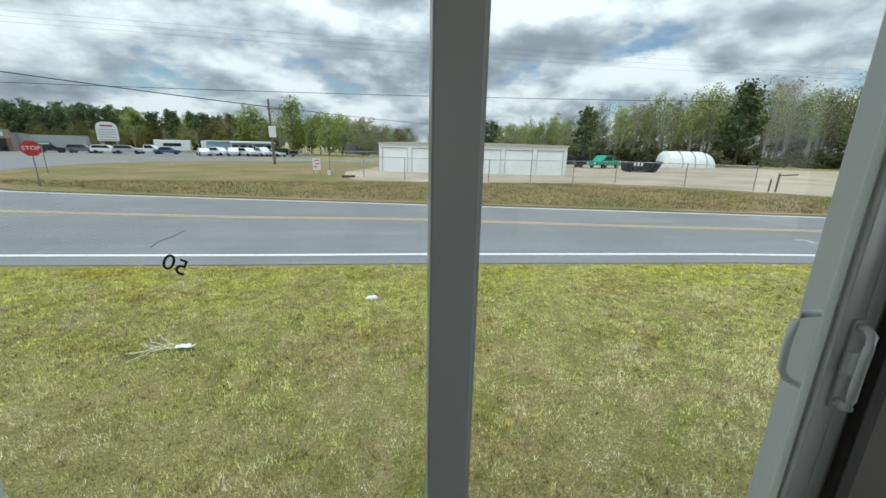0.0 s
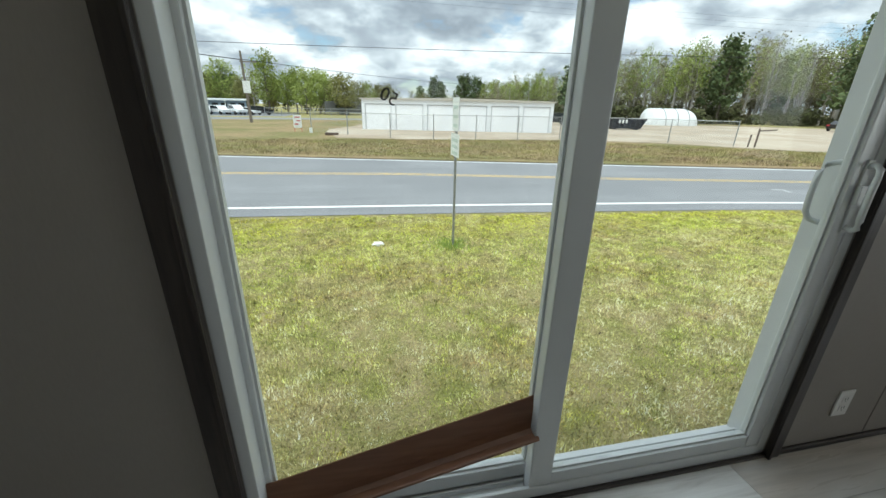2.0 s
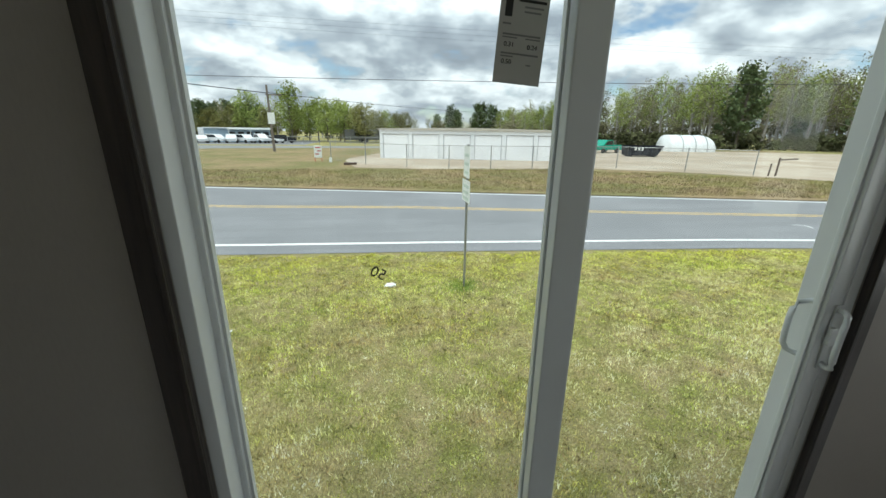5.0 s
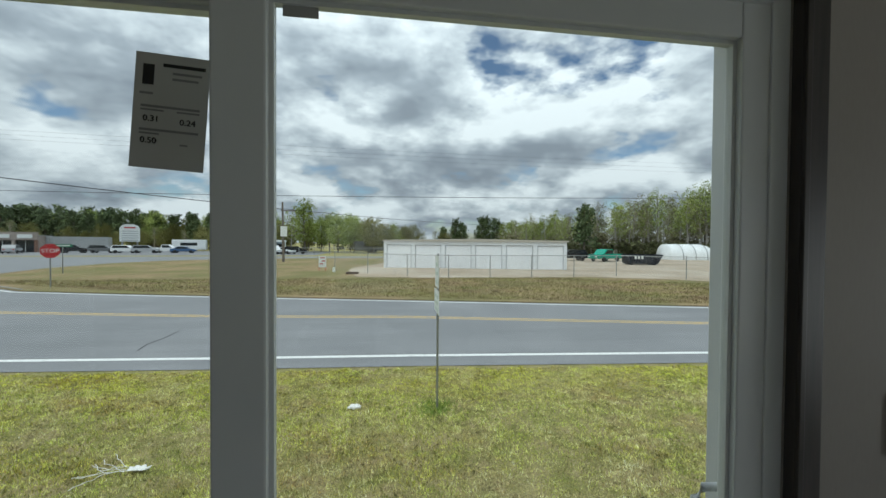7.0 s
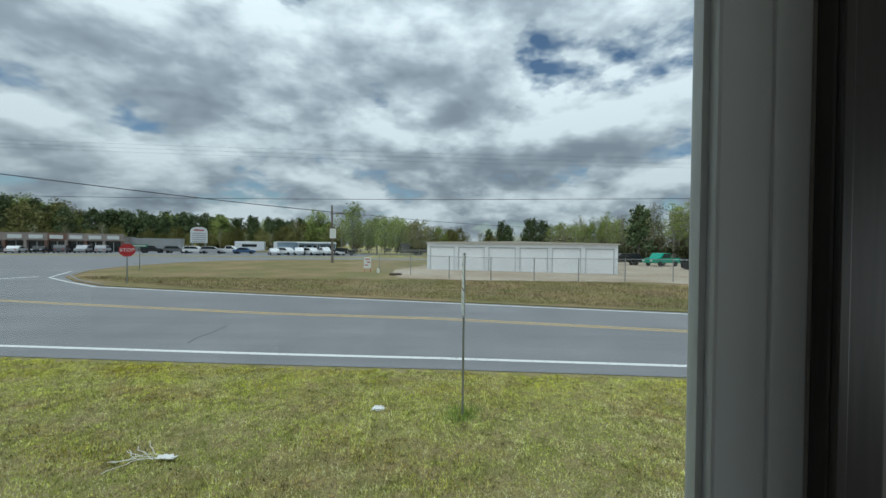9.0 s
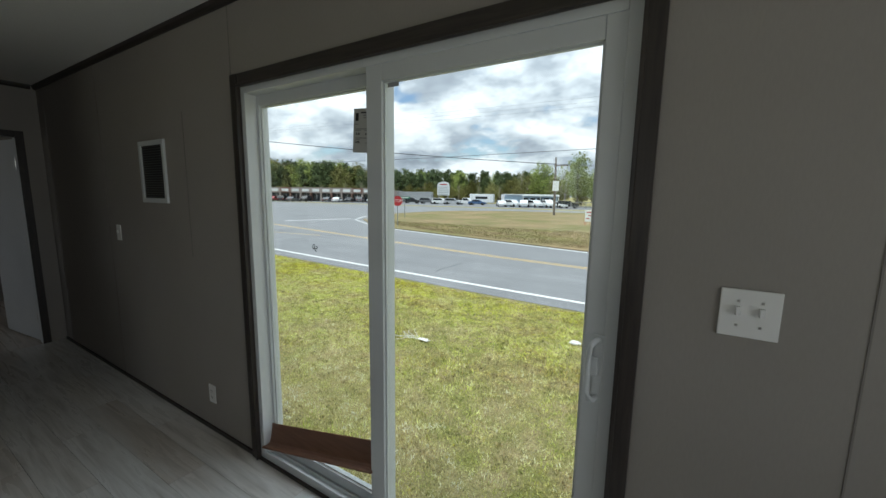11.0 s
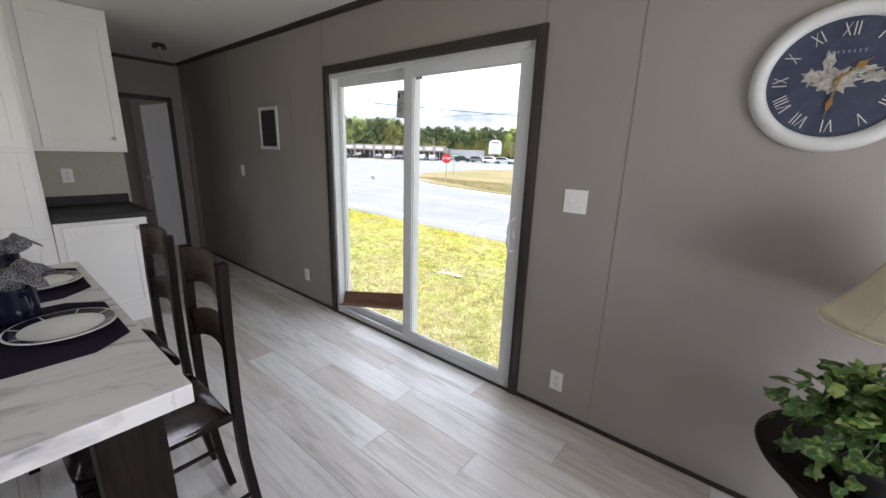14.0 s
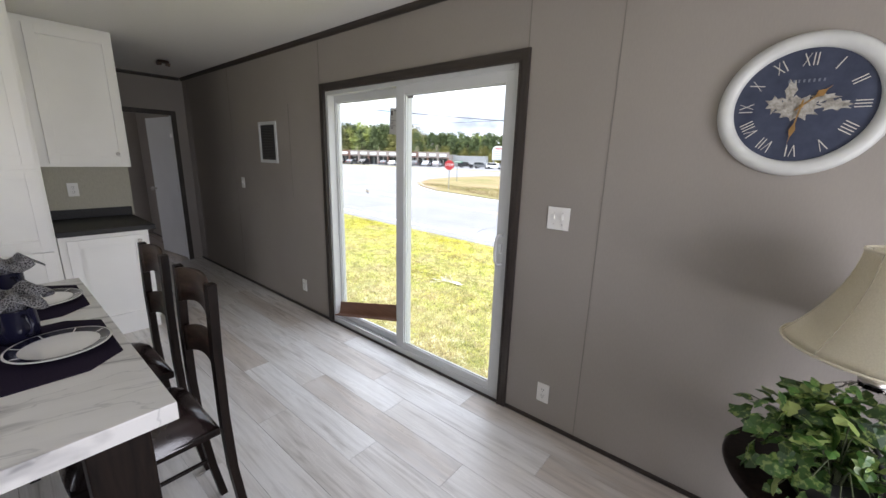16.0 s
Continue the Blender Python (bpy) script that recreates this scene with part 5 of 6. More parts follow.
# ---- vehicles ----
TYRE, GLZ = plain("tyre", (0.02, 0.02, 0.02), 0.8), plain("dark_car_glass", (0.02, 0.025, 0.03), 0.08)
paints = {n_: plain("paint_" + n_, c_, 0.25, 0.0, 0.02) for n_, c_ in (("white", (0.76, 0.77, 0.77)), ("black", (0.02, 0.02, 0.022)), ("silver", (0.42, 0.43, 0.44)), ("grey", (0.14, 0.145, 0.15)), ("blue", (0.06, 0.12, 0.24)), ("red", (0.28, 0.025, 0.025)), ("green", (0.01, 0.30, 0.20)))}


def extrude_xz(pts, w, bev=0.05):
    b = bmesh.new()
    f = b.faces.new([b.verts.new((x, -w / 2, z)) for x, z in pts])
    r = bmesh.ops.extrude_face_region(b, geom=[f])
    for q in r["geom"]:
        if isinstance(q, bmesh.types.BMVert):
            q.co.y += w
    if bev:
        bmesh.ops.bevel(b, geom=b.edges[:], offset=bev, segments=2, affect="EDGES")
    return b


def wheels(t_, xs, w, r):
    for x in xs:
        for sy in (-1, 1):
            b = lathe([(0.0001, 0), (r * 0.55, 0), (r * 0.95, 0.02), (r, 0.06), (r, 0.16), (r * 0.95, 0.2), (0.0001, 0.2)], 20, cap=False)
            wh = part("wheel", b, TYRE, t_, "black tyre")
            wh.matrix_local = pose(x, sy * (w / 2 - 0.08) - (0.1 if sy > 0 else -0.1) * 0, r, 90 if sy < 0 else -90)
            part("rim", lathe([(r * 0.55, 0), (r * 0.5, -0.012), (0.0001, -0.02)], 16, cap=False), GALV, wh)


def car(kind_, paint):
    suv = kind_ == "suv"
    label = f"{paint} parked {'sport utility car' if suv else ('pickup truck' if kind_ == 'pickup' else 'saloon car')} in the car park"
    t_ = thing("parked_car" if kind_ != "pickup" else "pickup_truck", (0, 0, G), label, "car", "parked cars")
    if kind_ == "pickup":
        body = [(-2.7, 0.45), (2.7, 0.45), (2.75, 0.95), (1.5, 1.08), (0.75, 1.78), (-0.55, 1.8), (-0.7, 1.12), (-2.75, 1.12)]
        win = [(0.62, 1.13), (1.25, 1.13), (0.68, 1.68), (-0.45, 1.7), (-0.5, 1.13)]
    elif suv:
        body = [(-2.3, 0.4), (2.3, 0.4), (2.35, 0.9), (1.15, 1.05), (0.45, 1.62), (-1.9, 1.66), (-2.3, 1.05)]
        win = [(0.95, 1.06), (0.4, 1.54), (-1.8, 1.57), (-2.05, 1.06)]
    else:
        body = [(-2.3, 0.38), (2.3, 0.38), (2.35, 0.75), (1.1, 0.92), (0.45, 1.4), (-0.95, 1.42), (-1.7, 0.98), (-2.35, 0.92)]
        win = [(0.95, 0.93), (0.4, 1.32), (-0.9, 1.34), (-1.45, 0.95)]
    part("body", extrude_xz(body, 1.8, 0.06), paints[paint], t_)
    part("window", extrude_xz(win, 1.815, 0.0), GLZ, t_)
    for sy in (-0.6, 0.6):
        part("headlight", box(2.28, 2.36 if kind_ != "pickup" else 2.76, sy - 0.18, sy + 0.18, 0.68, 0.82, 0.02), SIGN_W, t_)
        part("tail_light", box(-2.36 if kind_ != "pickup" else -2.77, -2.28, sy - 0.15, sy + 0.15, 0.72, 0.88, 0.02), RED, t_)
    wheels(t_, (-1.4, 1.45), 1.8, 0.34)
    return t_


def put(t_, x, y, rz):
    t_.matrix_world = pose(x, y, G + 0.016, 0, 0, rz)


rn = random.Random(21)
U = Vector((-0.879, -0.476))
base = Vector((-72.6, 90.0))
made = {}
spots = []
for i in range(17):
    p = base + U * (2.0 + i * 3.2) + Vector((4.2, -7.5)) * (1.0 + 0.1 * rn.uniform(-1, 1))
    if rn.random() < 0.88:
        spots.append((p.x, p.y, -62 + rn.choice((0, 180)) + rn.uniform(-6, 6)))
spots += [(-63, 86, 20), (-58, 86.5, 15), (-53.5, 86, 12), (-50, 86.5, 20), (-47, 88, 10), (-43.5, 88, 15)]
spots += [(-34 + 2.5 * i, 81.5 + 0.5 * i, -50 + rn.uniform(-25, 25)) for i in range(6)] + [(-19.5, 84, 10)]
kinds = [("suv", "white"), ("sedan", "grey"), ("suv", "black"), ("sedan", "white"), ("sedan", "black"), ("suv", "silver"), ("sedan", "red"), ("pickup", "white"), ("sedan", "blue"), ("suv", "grey")]
for i, (x, y, rz) in enumerate(spots):
    kd = rn.choice([("pickup", "white"), ("suv", "white"), ("suv", "silver"), ("sedan", "white")]) if x > -36 else kinds[rn.randrange(len(kinds))]
    if i == len(spots) - 1:
        kd = ("pickup", "black") if ("pickup", "black") in made else ("suv", "black")
    if kd in made:
        copy_thing(made[kd], pose(x, y, G + 0.016, 0, 0, rz))
    else:
        made[kd] = car(*kd)
        put(made[kd], x, y, rz)
tr = car("pickup", "green")
tagged(tr, label="bright green work truck parked on gravel")
tr.matrix_world = pose(31.6, 51.0, G + 0.07, 0, 0, 200)
copy_thing(made.get(("suv", "black")) or tr, pose(27.5, 53.5, G + 0.07, 0, 0, 170))
copy_thing(made.get(("sedan", "black")) or tr, pose(66, 42.5, G + 0.07, 0, 0, 5))

# ---- shops ----
k = Mat("tan_block", 0.9, spec=0.2)
br = k.n("ShaderNodeTexBrick")
k.color(k.ramp(k.noise(k.coord(), 0.8, 4), [(0.3, (0.29, 0.245, 0.215)), (0.7, (0.36, 0.31, 0.275))]))
TAN = k.m
GREYB = plain("grey_block", (0.36, 0.37, 0.37), 0.9, var=0.06, scale=0.6)
BRICKR = plain("brown_brick", (0.20, 0.115, 0.085), 0.9, var=0.15, scale=2)
sh_ = thing("shop_row", (base.x, base.y, G), "row of tan single-storey shops with square parapets", "building", rz=math.degrees(math.atan2(U.y, U.x)) )
# local +x runs along the shop fronts, +y is the street side
NB, BW = 16, 3.2
part("wall", box(0, NB * BW, -14, -0.6, 0, 3.5), TAN, sh_)
part("roof", box(-0.1, NB * BW, -14.1, -0.5, 3.5, 3.62), GREYB, sh_)
part("side_wing", box(-10.5, -0.02, -16, -6.5, 0, 3.4), GREYB, sh_, "grey block side wing")
for i in range(NB):
    x = i * BW
    part("parapet", box(x, x + BW, -0.6, 0.5, 2.6, 4.2 if i % 1 == 0 else 3.8), TAN if i % 7 != 3 else BRICKR, sh_)
    part("pier", box(x, x + 0.45, -0.6, 0.5, 0, 2.6), TAN if i % 2 else BRICKR, sh_)
    wd = part("shop_window", box(x + 0.5, x + BW - 0.05, -0.58, -0.5, 0.1, 2.4), GLZ, sh_, "dark shop window")
    part("window_frame", box(x + 0.5 + BW * 0.42, x + 0.58 + BW * 0.42, -0.52, -0.46, 0.1, 2.4), SIGN_W, wd)
    part("sign_panel", box(x + 0.7, x + BW - 0.35, 0.5, 0.56, 2.95, 3.75), SIGN_W, sh_)

pg = thing("plaza_sign", (-56.4, 92.0, G), "tall white shop directory sign with arched top", "sign", rz=32)
b = extrude_xz([(-1.75, 2.4), (1.75, 2.4), (1.75, 5.2), (1.45, 5.85), (0.7, 6.2), (-0.7, 6.2), (-1.45, 5.85), (-1.75, 5.2)], 0.4, 0)
part("board", b, SIGN_W, pg)
for i in range(5):
    part("lettering_bar", box(-1.4, 1.4, -0.23, -0.2, 2.6 + i * 0.5, 2.75 + i * 0.5), plain("grey_print", (0.35, 0.36, 0.37), 0.6) if i == 0 else bpy.data.materials["grey_print"], pg)
part("lettering_bar", box(-1.0, 1.0, -0.23, -0.2, 5.3, 5.6), RED, pg)
for x in (-1.3, 1.3):
    part("post", box(x - 0.15, x + 0.15, -0.15, 0.15, 0, 2.4), GALV, pg)

BLUEM = plain("pale_blue_metal", (0.36, 0.47, 0.56), 0.5, var=0.05)
bb = thing("workshop", (-35.4, 86.5, G), "pale blue metal workshop with dark windows", "building", rz=20)
part("wall", box(0, 12.5, 0, 9, 0, 2.75), BLUEM, bb)
part("roof", box(-0.2, 12.8, -0.6, 9.2, 2.75, 2.95), SIGN_W, bb, "low white roof")
for i in range(5):
    part("window", box(4.6 + i * 1.6, 5.7 + i * 1.6, -0.05, 0, 0.9, 2.1), GLZ, bb)
part("canopy", box(4.2, 12.8, -2.2, -0.6, 2.55, 2.75), SIGN_W, bb)
for x in (4.4, 8.4, 12.5):
    part("post", box(x, x + 0.15, -2.1, -1.95, 0, 2.55), SIGN_W, bb)
for i, (x, y, w, c_) in enumerate(((-48, 100, 7, "white"), (-40, 102, 5, "white"), (-4, 96, 9, "grey"))):
    cv = thing("camper_trailer", (x, y, G), f"{c_} parked trailer beyond the road", "trailer", "trailers", rz=15)
    part("body", box(-w / 2, w / 2, -1.2, 1.2, 0.5, 2.9, 0.15), paints[c_], cv)
    part("window", box(-w / 4, w / 4, -1.23, -1.2, 1.5, 2.2), GLZ, cv)
    wheels(cv, (-0.6, 0.6), 2.2, 0.36)
# low guard rail and clutter beyond the side road
rl = thing("guard_rail", (0, 0, 0), "grey chain-link fence beyond the side road", "fence")
for i in range(14):
    x = -18 + i * 3
    part("post", box(x, x + 0.09, 80, 80.1, G, G + 1.5), GALV, rl)
part("rail", box(-18, 21, 80.02, 80.08, G + 1.35, G + 1.45), GALV, rl)
part("rail", box(-18, 21, 80.02, 80.08, G + 0.6, G + 0.68), GALV, rl)

# ---- poles and wires ----
POLEW = plain("weathered_pole", (0.17, 0.145, 0.12), 0.9, var=0.2, scale=2)


def pole(x, y, h, arm, lean=0.0):
    t_ = thing("utility_pole", (x, y, G), "weathered wooden utility pole", "pole")
    part("pole", tube([(0, 0, 0), (lean * 0.5, 0, h * 0.5), (lean, 0, h)], 0.17, 10, None, 0.11), POLEW, t_)
    if arm:
        part("crossarm", box(-0.2, 1.6, -0.06, 0.06, h - 1.15, h - 1.02), POLEW, t_).matrix_local = pose(lean, 0, 0)
        for dx in (-0.1, 1.45):
            part("insulator", lathe([(0.05, 0), (0.07, 0.08), (0.03, 0.16)], 10), GALV, t_).matrix_local = pose(lean + dx, 0, h - 1.02)
        part("sign_panel", box(-0.3, 0.5, -0.25, -0.2, 3.3, 4.6), SIGN_W, t_, "white notice on the pole")
    return t_


pole(-13.2, 50.5, 7.7, True, -0.12)
pole(-52.0, 32.0, 11.0, False)
CAB = plain("black_cable", (0.02, 0.02, 0.022), 0.6)


def wire(p, q, sag, r):
    p, q = Vector(p), Vector(q)
    pts = []
    for i in range(25):
        f = i / 24
        v_ = p.lerp(q, f)
        v_.z -= sag * 4 * f * (1 - f)
        pts.append(tuple(v_))
    obj("overhead_wire", tube(pts, r, 5), CAB, label="thin black overhead wire", category="wire")


wire((-13.3, 50.5, 5.7), (-52, 32, 8.9), 0.25, 0.045)
wire((-52, 32, 8.9), (-110, 5, 12), 0.3, 0.045)
wire((-13.3, 50.5, 5.75), (30, 96, 6.2), 0.4, 0.03)
wire((-125, 62, 9.2), (100, 52, 10.4), 1.6, 0.035)
for i in range(3):
    wire((-52, 32 + i * 0.2, 9.6 + 0.35 * i), (100, 46 + i, 12.2 + 0.9 * i), 1.0, 0.006)
# ---- trees ----


def leafy(name, stops):
    k = Mat(name, 0.8, spec=0.15)
    k.b.inputs["Subsurface Weight"].default_value = 0.0
    k.color(k.mix(0.35, k.ramp(k.island(), stops), k.ramp(k.random(), [(0.0, stops[0][1]), (1.0, stops[-1][1])])))
    return k.m


PINE = leafy("pine_needles", [(0.0, (0.055, 0.08, 0.038)), (0.6, (0.10, 0.14, 0.062)), (1.0, (0.17, 0.205, 0.09))])
SPRING = leafy("spring_leaves", [(0.0, (0.15, 0.20, 0.045)), (0.6, (0.28, 0.34, 0.085)), (1.0, (0.40, 0.44, 0.14))])
OLIVE = leafy("olive_leaves", [(0.0, (0.11, 0.11, 0.035)), (0.6, (0.19, 0.19, 0.06)), (1.0, (0.26, 0.245, 0.09))])
BUDS = leafy("bare_twigs", [(0.0, (0.17, 0.14, 0.105)), (0.6, (0.25, 0.22, 0.15)), (1.0, (0.32, 0.30, 0.18))])
BARK = plain("bark", (0.15, 0.125, 0.10), 0.95, var=0.3, scale=3)
BARK_L = plain("pale_bark", (0.34, 0.315, 0.28), 0.95, var=0.2, scale=3)


def scatter(cl_, rn, n, size):
    """Leaf clumps: n small bent quads round the given clusters (centre, radius)."""
    vs, fs = [], []
    for _ in range(n):
        c_, r = cl_[rn.randrange(len(cl_))]
        d = Vector((rn.gauss(0, 1), rn.gauss(0, 1), rn.gauss(0, 0.8)))
        d = d.normalized() * r * rn.random() ** 0.45
        p = c_ + d
        u = Vector((rn.gauss(0, 1), rn.gauss(0, 1), rn.gauss(0, 1))).normalized()
        w = u.orthogonal().normalized()
        s = size * rn.uniform(0.5, 1.25)
        i = len(vs)
        vs += [p - u * s, p + w * s * 0.6, p + u * s * 0.8, p - w * s * 0.55 + u.cross(w) * s * 0.35]
        fs.append((i, i + 1, i + 2, i + 3))
    me = bpy.data.meshes.new("crown")
    me.from_pydata([tuple(v) for v in vs], [], fs)
    return me


def tree(kind_, h, seed):
    rn = random.Random(seed)
    label = {"pine": "tall dark green pine tree", "spring": "leafy tree in fresh spring green", "olive": "rounded tree in olive spring leaf", "bare": "slender half-bare tree with early leaves", "young": "tall thin tree, pale green leaves"}[kind_]
    t_ = thing(kind_ == "pine" and "pine_tree" or "tree", (0, 0, -500), label, "tree", "trees beyond the road")
    b = bmesh.new()
    lean = rn.uniform(-0.05, 0.05) * h
    top = {"pine": 0.95, "spring": 0.8, "olive": 0.75, "bare": 0.97, "young": 0.92}[kind_]
    tube([(0, 0, 0), (lean * 0.3, 0.1, h * 0.3), (lean * 0.7, -0.1, h * 0.65), (lean, 0, h * top)], 0.019 * h ** 1.0, 7, b, 0.004 * h)
    cl_ = []
    lo, hi, nl = {"pine": (0.24, 0.98, 20), "spring": (0.22, 0.92, 18), "olive": (0.2, 0.88, 18), "bare": (0.35, 0.98, 18), "young": (0.4, 0.98, 16)}[kind_]
    for i in range(nl):
        f = lo + (hi - lo) * (i + rn.random() * 0.7) / nl
        a = i * 2.4 + rn.uniform(-0.5, 0.5)
        g = (f - lo) / (hi - lo)
        spread = {"pine": 0.21 * (1.1 - g * 0.75), "spring": 0.27 * math.sin(math.pi * min(1, 0.15 + g * 0.85)) ** 0.6, "olive": 0.33 * math.sin(math.pi * min(1, 0.12 + g * 0.88)) ** 0.6, "bare": 0.20 * (1.05 - 0.6 * g), "young": 0.17 * (1.1 - 0.6 * g)}[kind_] * h * rn.uniform(0.75, 1.2)
        z0 = h * f * 0.86
        tip = Vector((lean * f + spread * math.cos(a), spread * math.sin(a), h * f + (0.05 * h if kind_ != "pine" else 0)))
        tube([(lean * f, 0, z0), tuple((Vector((lean * f, 0, z0)) + tip) / 2 + Vector((0, 0, -0.01 * h))), tuple(tip)], 0.0055 * h, 4, b, 0.0015 * h)
        r = {"pine": 0.085, "spring": 0.125, "olive": 0.14, "bare": 0.07, "young": 0.075}[kind_] * h
        cl_.append((tip, r * rn.uniform(0.8, 1.3)))
        cl_.append((Vector((lean * f, 0, z0)).lerp(tip, 0.55), r * 0.8))
    part("trunk", b, BARK_L if kind_ in ("bare", "young") else BARK, t_)
    n, size, mat = {"pine": (1300, 0.030, PINE), "spring": (3000, 0.022, SPRING), "olive": (2600, 0.025, OLIVE), "bare": (1100, 0.011, BUDS), "young": (1150, 0.0135, SPRING)}[kind_]
    me = scatter(cl_, rn, n, size * h)
    me.materials.append(mat)
    cr = new("crown", me)
    cr.parent = t_
    if kind_ == "bare":
        me2 = scatter(cl_, rn, 420, 0.012 * h)
        me2.materials.append(SPRING)
        c2 = new("new_leaves", me2)
        c2.parent = t_
    return t_


models = {}
for kd, n_ in (("pine", 3), ("spring", 2), ("olive", 2), ("bare", 3), ("young", 3)):
    models[kd] = [tree(kd, 10.0, 40 + 7 * i + len(kd)) for i in range(n_)]
used = set()
rn = random.Random(77)


def plant(kd, x, y, h):
    m_ = rn.choice(models[kd])
    s_ = h / 10.0
    if m_.name not in used:
        used.add(m_.name)
        m_.scale = (s_ * rn.uniform(0.9, 1.1),) * 2 + (s_,)
        m_.location = (x, y, G)
        m_.rotation_euler = (0, 0, rn.uniform(0, 6.28))
        return
    c_ = copy_thing(m_, pose(x, y, G, 0, 0, rn.uniform(0, 360)))
    c_.scale = (s_ * rn.uniform(0.9, 1.1),) * 2 + (s_,)


# left: pine woods behind the shops, from far left round to the workshop
for i in range(130):
    f = i / 129
    x = -205 + 168 * f + rn.uniform(-2, 2)
    y = 118 + 22 * math.sin(f * 3.0) - 36 * (1 - f) ** 2 + rn.uniform(0, 14)
    dist = math.hypot(x, y)
    kd = "pine" if rn.random() < (0.55 if f < 0.45 else 0.8) else ("spring" if rn.random() < 0.6 else "olive")
    plant(kd, x, y, dist * rn.uniform(0.075, 0.095) * (1.0 if f < 0.45 else 0.85))
for i in range(50):
    f = i / 49
    plant("olive" if i % 3 else "bare", -190 + 155 * f, 106 + 24 * math.sin(f * 3.0) - 34 * (1 - f) ** 2 + rn.uniform(-3, 3), rn.uniform(5.0, 8.0))
# middle: leafy trees
for kd, x, y, h in (("spring", -20, 95, 12.6), ("spring", -33, 108, 12.0), ("olive", -27, 102, 8), ("spring", -12, 94, 9.5), ("spring", -8.5, 98, 9.0), ("olive", -3.5, 92, 8.8), ("olive", -1, 97, 7.5), ("spring", -15, 101, 10), ("olive", -38, 112, 9), ("bare", -24, 99, 9), ("bare", -42, 116, 10), ("spring", -10, 103, 10), ("olive", -6, 104, 9), ("spring", -18, 106, 9.5), ("olive", -22, 109, 9), ("spring", 1.5, 101, 7.5), ("olive", 5, 104, 7)):
    plant(kd, x, y, h)
for i in range(26):
    plant("olive" if rn.random() < 0.5 else "bare", -45 + 3.0 * i + rn.uniform(-1, 1), 122 + rn.uniform(0, 12), rn.uniform(5.5, 9))
for x, y, h in ((21, 118, 10.5), (23.5, 120, 9.5), (29, 116, 11), (31, 119, 11.5), (33.5, 117, 11), (36, 120, 10), (18, 125, 8)):
    plant("pine", x, y, h)
for i in range(8):
    plant("spring", 37 + 2.6 * i, 112 - 2 * i + rn.uniform(-2, 2), rn.uniform(8, 10))
# right: tall thin woods at the yard's edge
for i in range(95):
    f = i / 94
    x = 30 + 88 * f + rn.uniform(-1.5, 1.5)
    y = 78 - 22 * f + rn.uniform(0, 16)
    kd = rn.choices(("young", "bare", "pine", "spring"), (4.2, 6.2, 0.8, 0.15))[0]
    dist = math.hypot(x, y)
    plant(kd, x, y, (8.0 + 8.7 * min(1, f * 1.7)) * rn.uniform(0.75, 1.12) * (0.8 if kd == "spring" else 1))
for i in range(60):
    f = i / 59
    plant("bare" if i % 3 else "young", 32 + 92 * f + rn.uniform(-1.5, 1.5), 94 - 22 * f + rn.uniform(0, 10), (8.5 + 8 * min(1, f * 1.7)) * rn.uniform(0.75, 1.0))
for x, y, h in ((82, 52, 17.5), (86, 55, 18), (38.5, 70, 10.5)):
    plant("pine", x, y, h)
for grp_ in models.values():
    for m_ in grp_:
        if m_.name not in used:
            for o in [*m_.children_recursive, m_]:
                bpy.data.objects.remove(o)
# brush along the foot of the woods
cl_ = []
for i in range(420):
    f = rn.random()
    if i % 2:
        cl_.append((Vector((28 + 92 * f, 74 - 22 * f + rn.uniform(0, 14), G + rn.uniform(0.3, 2.4))), rn.uniform(0.8, 1.8)))
    else:
        cl_.append((Vector((-205 + 260 * f, 122 + 26 * math.sin(min(1, f * 1.5) * 3.0) - 36 * max(0, 1 - f * 1.5) ** 2 + rn.uniform(0, 10), G + rn.uniform(0.3, 3.0))), rn.uniform(1.2, 2.6)))
me = scatter(cl_, rn, 36000, 0.45)
me.materials.append(leafy("brush", [(0.0, (0.05, 0.045, 0.03)), (0.5, (0.09, 0.085, 0.045)), (1.0, (0.10, 0.12, 0.04))]))
tagged(new("undergrowth", me), "tangled brown and green brush under the trees", "undergrowth", kind="stuff")

cl_ = []
for i in range(260):
    f = rn.random()
    cl_.append((Vector((28 + 94 * f, 84 - 22 * f + rn.uniform(0, 14), G + rn.uniform(0.5, 4.2 + 1.8 * f))), rn.uniform(1.0, 2.2)))
me = scatter(cl_, rn, 34000, 0.3)
me.materials.append(leafy("thicket_twigs", [(0.0, (0.12, 0.10, 0.075)), (0.5, (0.19, 0.165, 0.11)), (1.0, (0.22, 0.22, 0.10))]))
tagged(new("thicket", me), "brown twiggy thicket deep in the woods", "undergrowth", kind="stuff")

# ---- grass blades on the lawn ----
k = Mat("grass_blades", 0.7, spec=0.2)
v = k.coord()
green = k.ramp(k.island(), [(0.0, (0.16, 0.21, 0.03)), (0.35, (0.30, 0.33, 0.065)), (0.7, (0.44, 0.42, 0.13)), (1.0, (0.60, 0.53, 0.26))])
patch = k.noise(v, 0.9, 4, 0.6)
lawn_c = k.mix(k.ramp(patch, [(0.46, 0.0), (0.62, 0.8)]), green, k.ramp(k.island(), [(0.0, (0.26, 0.215, 0.11)), (1.0, (0.55, 0.46, 0.28))]))
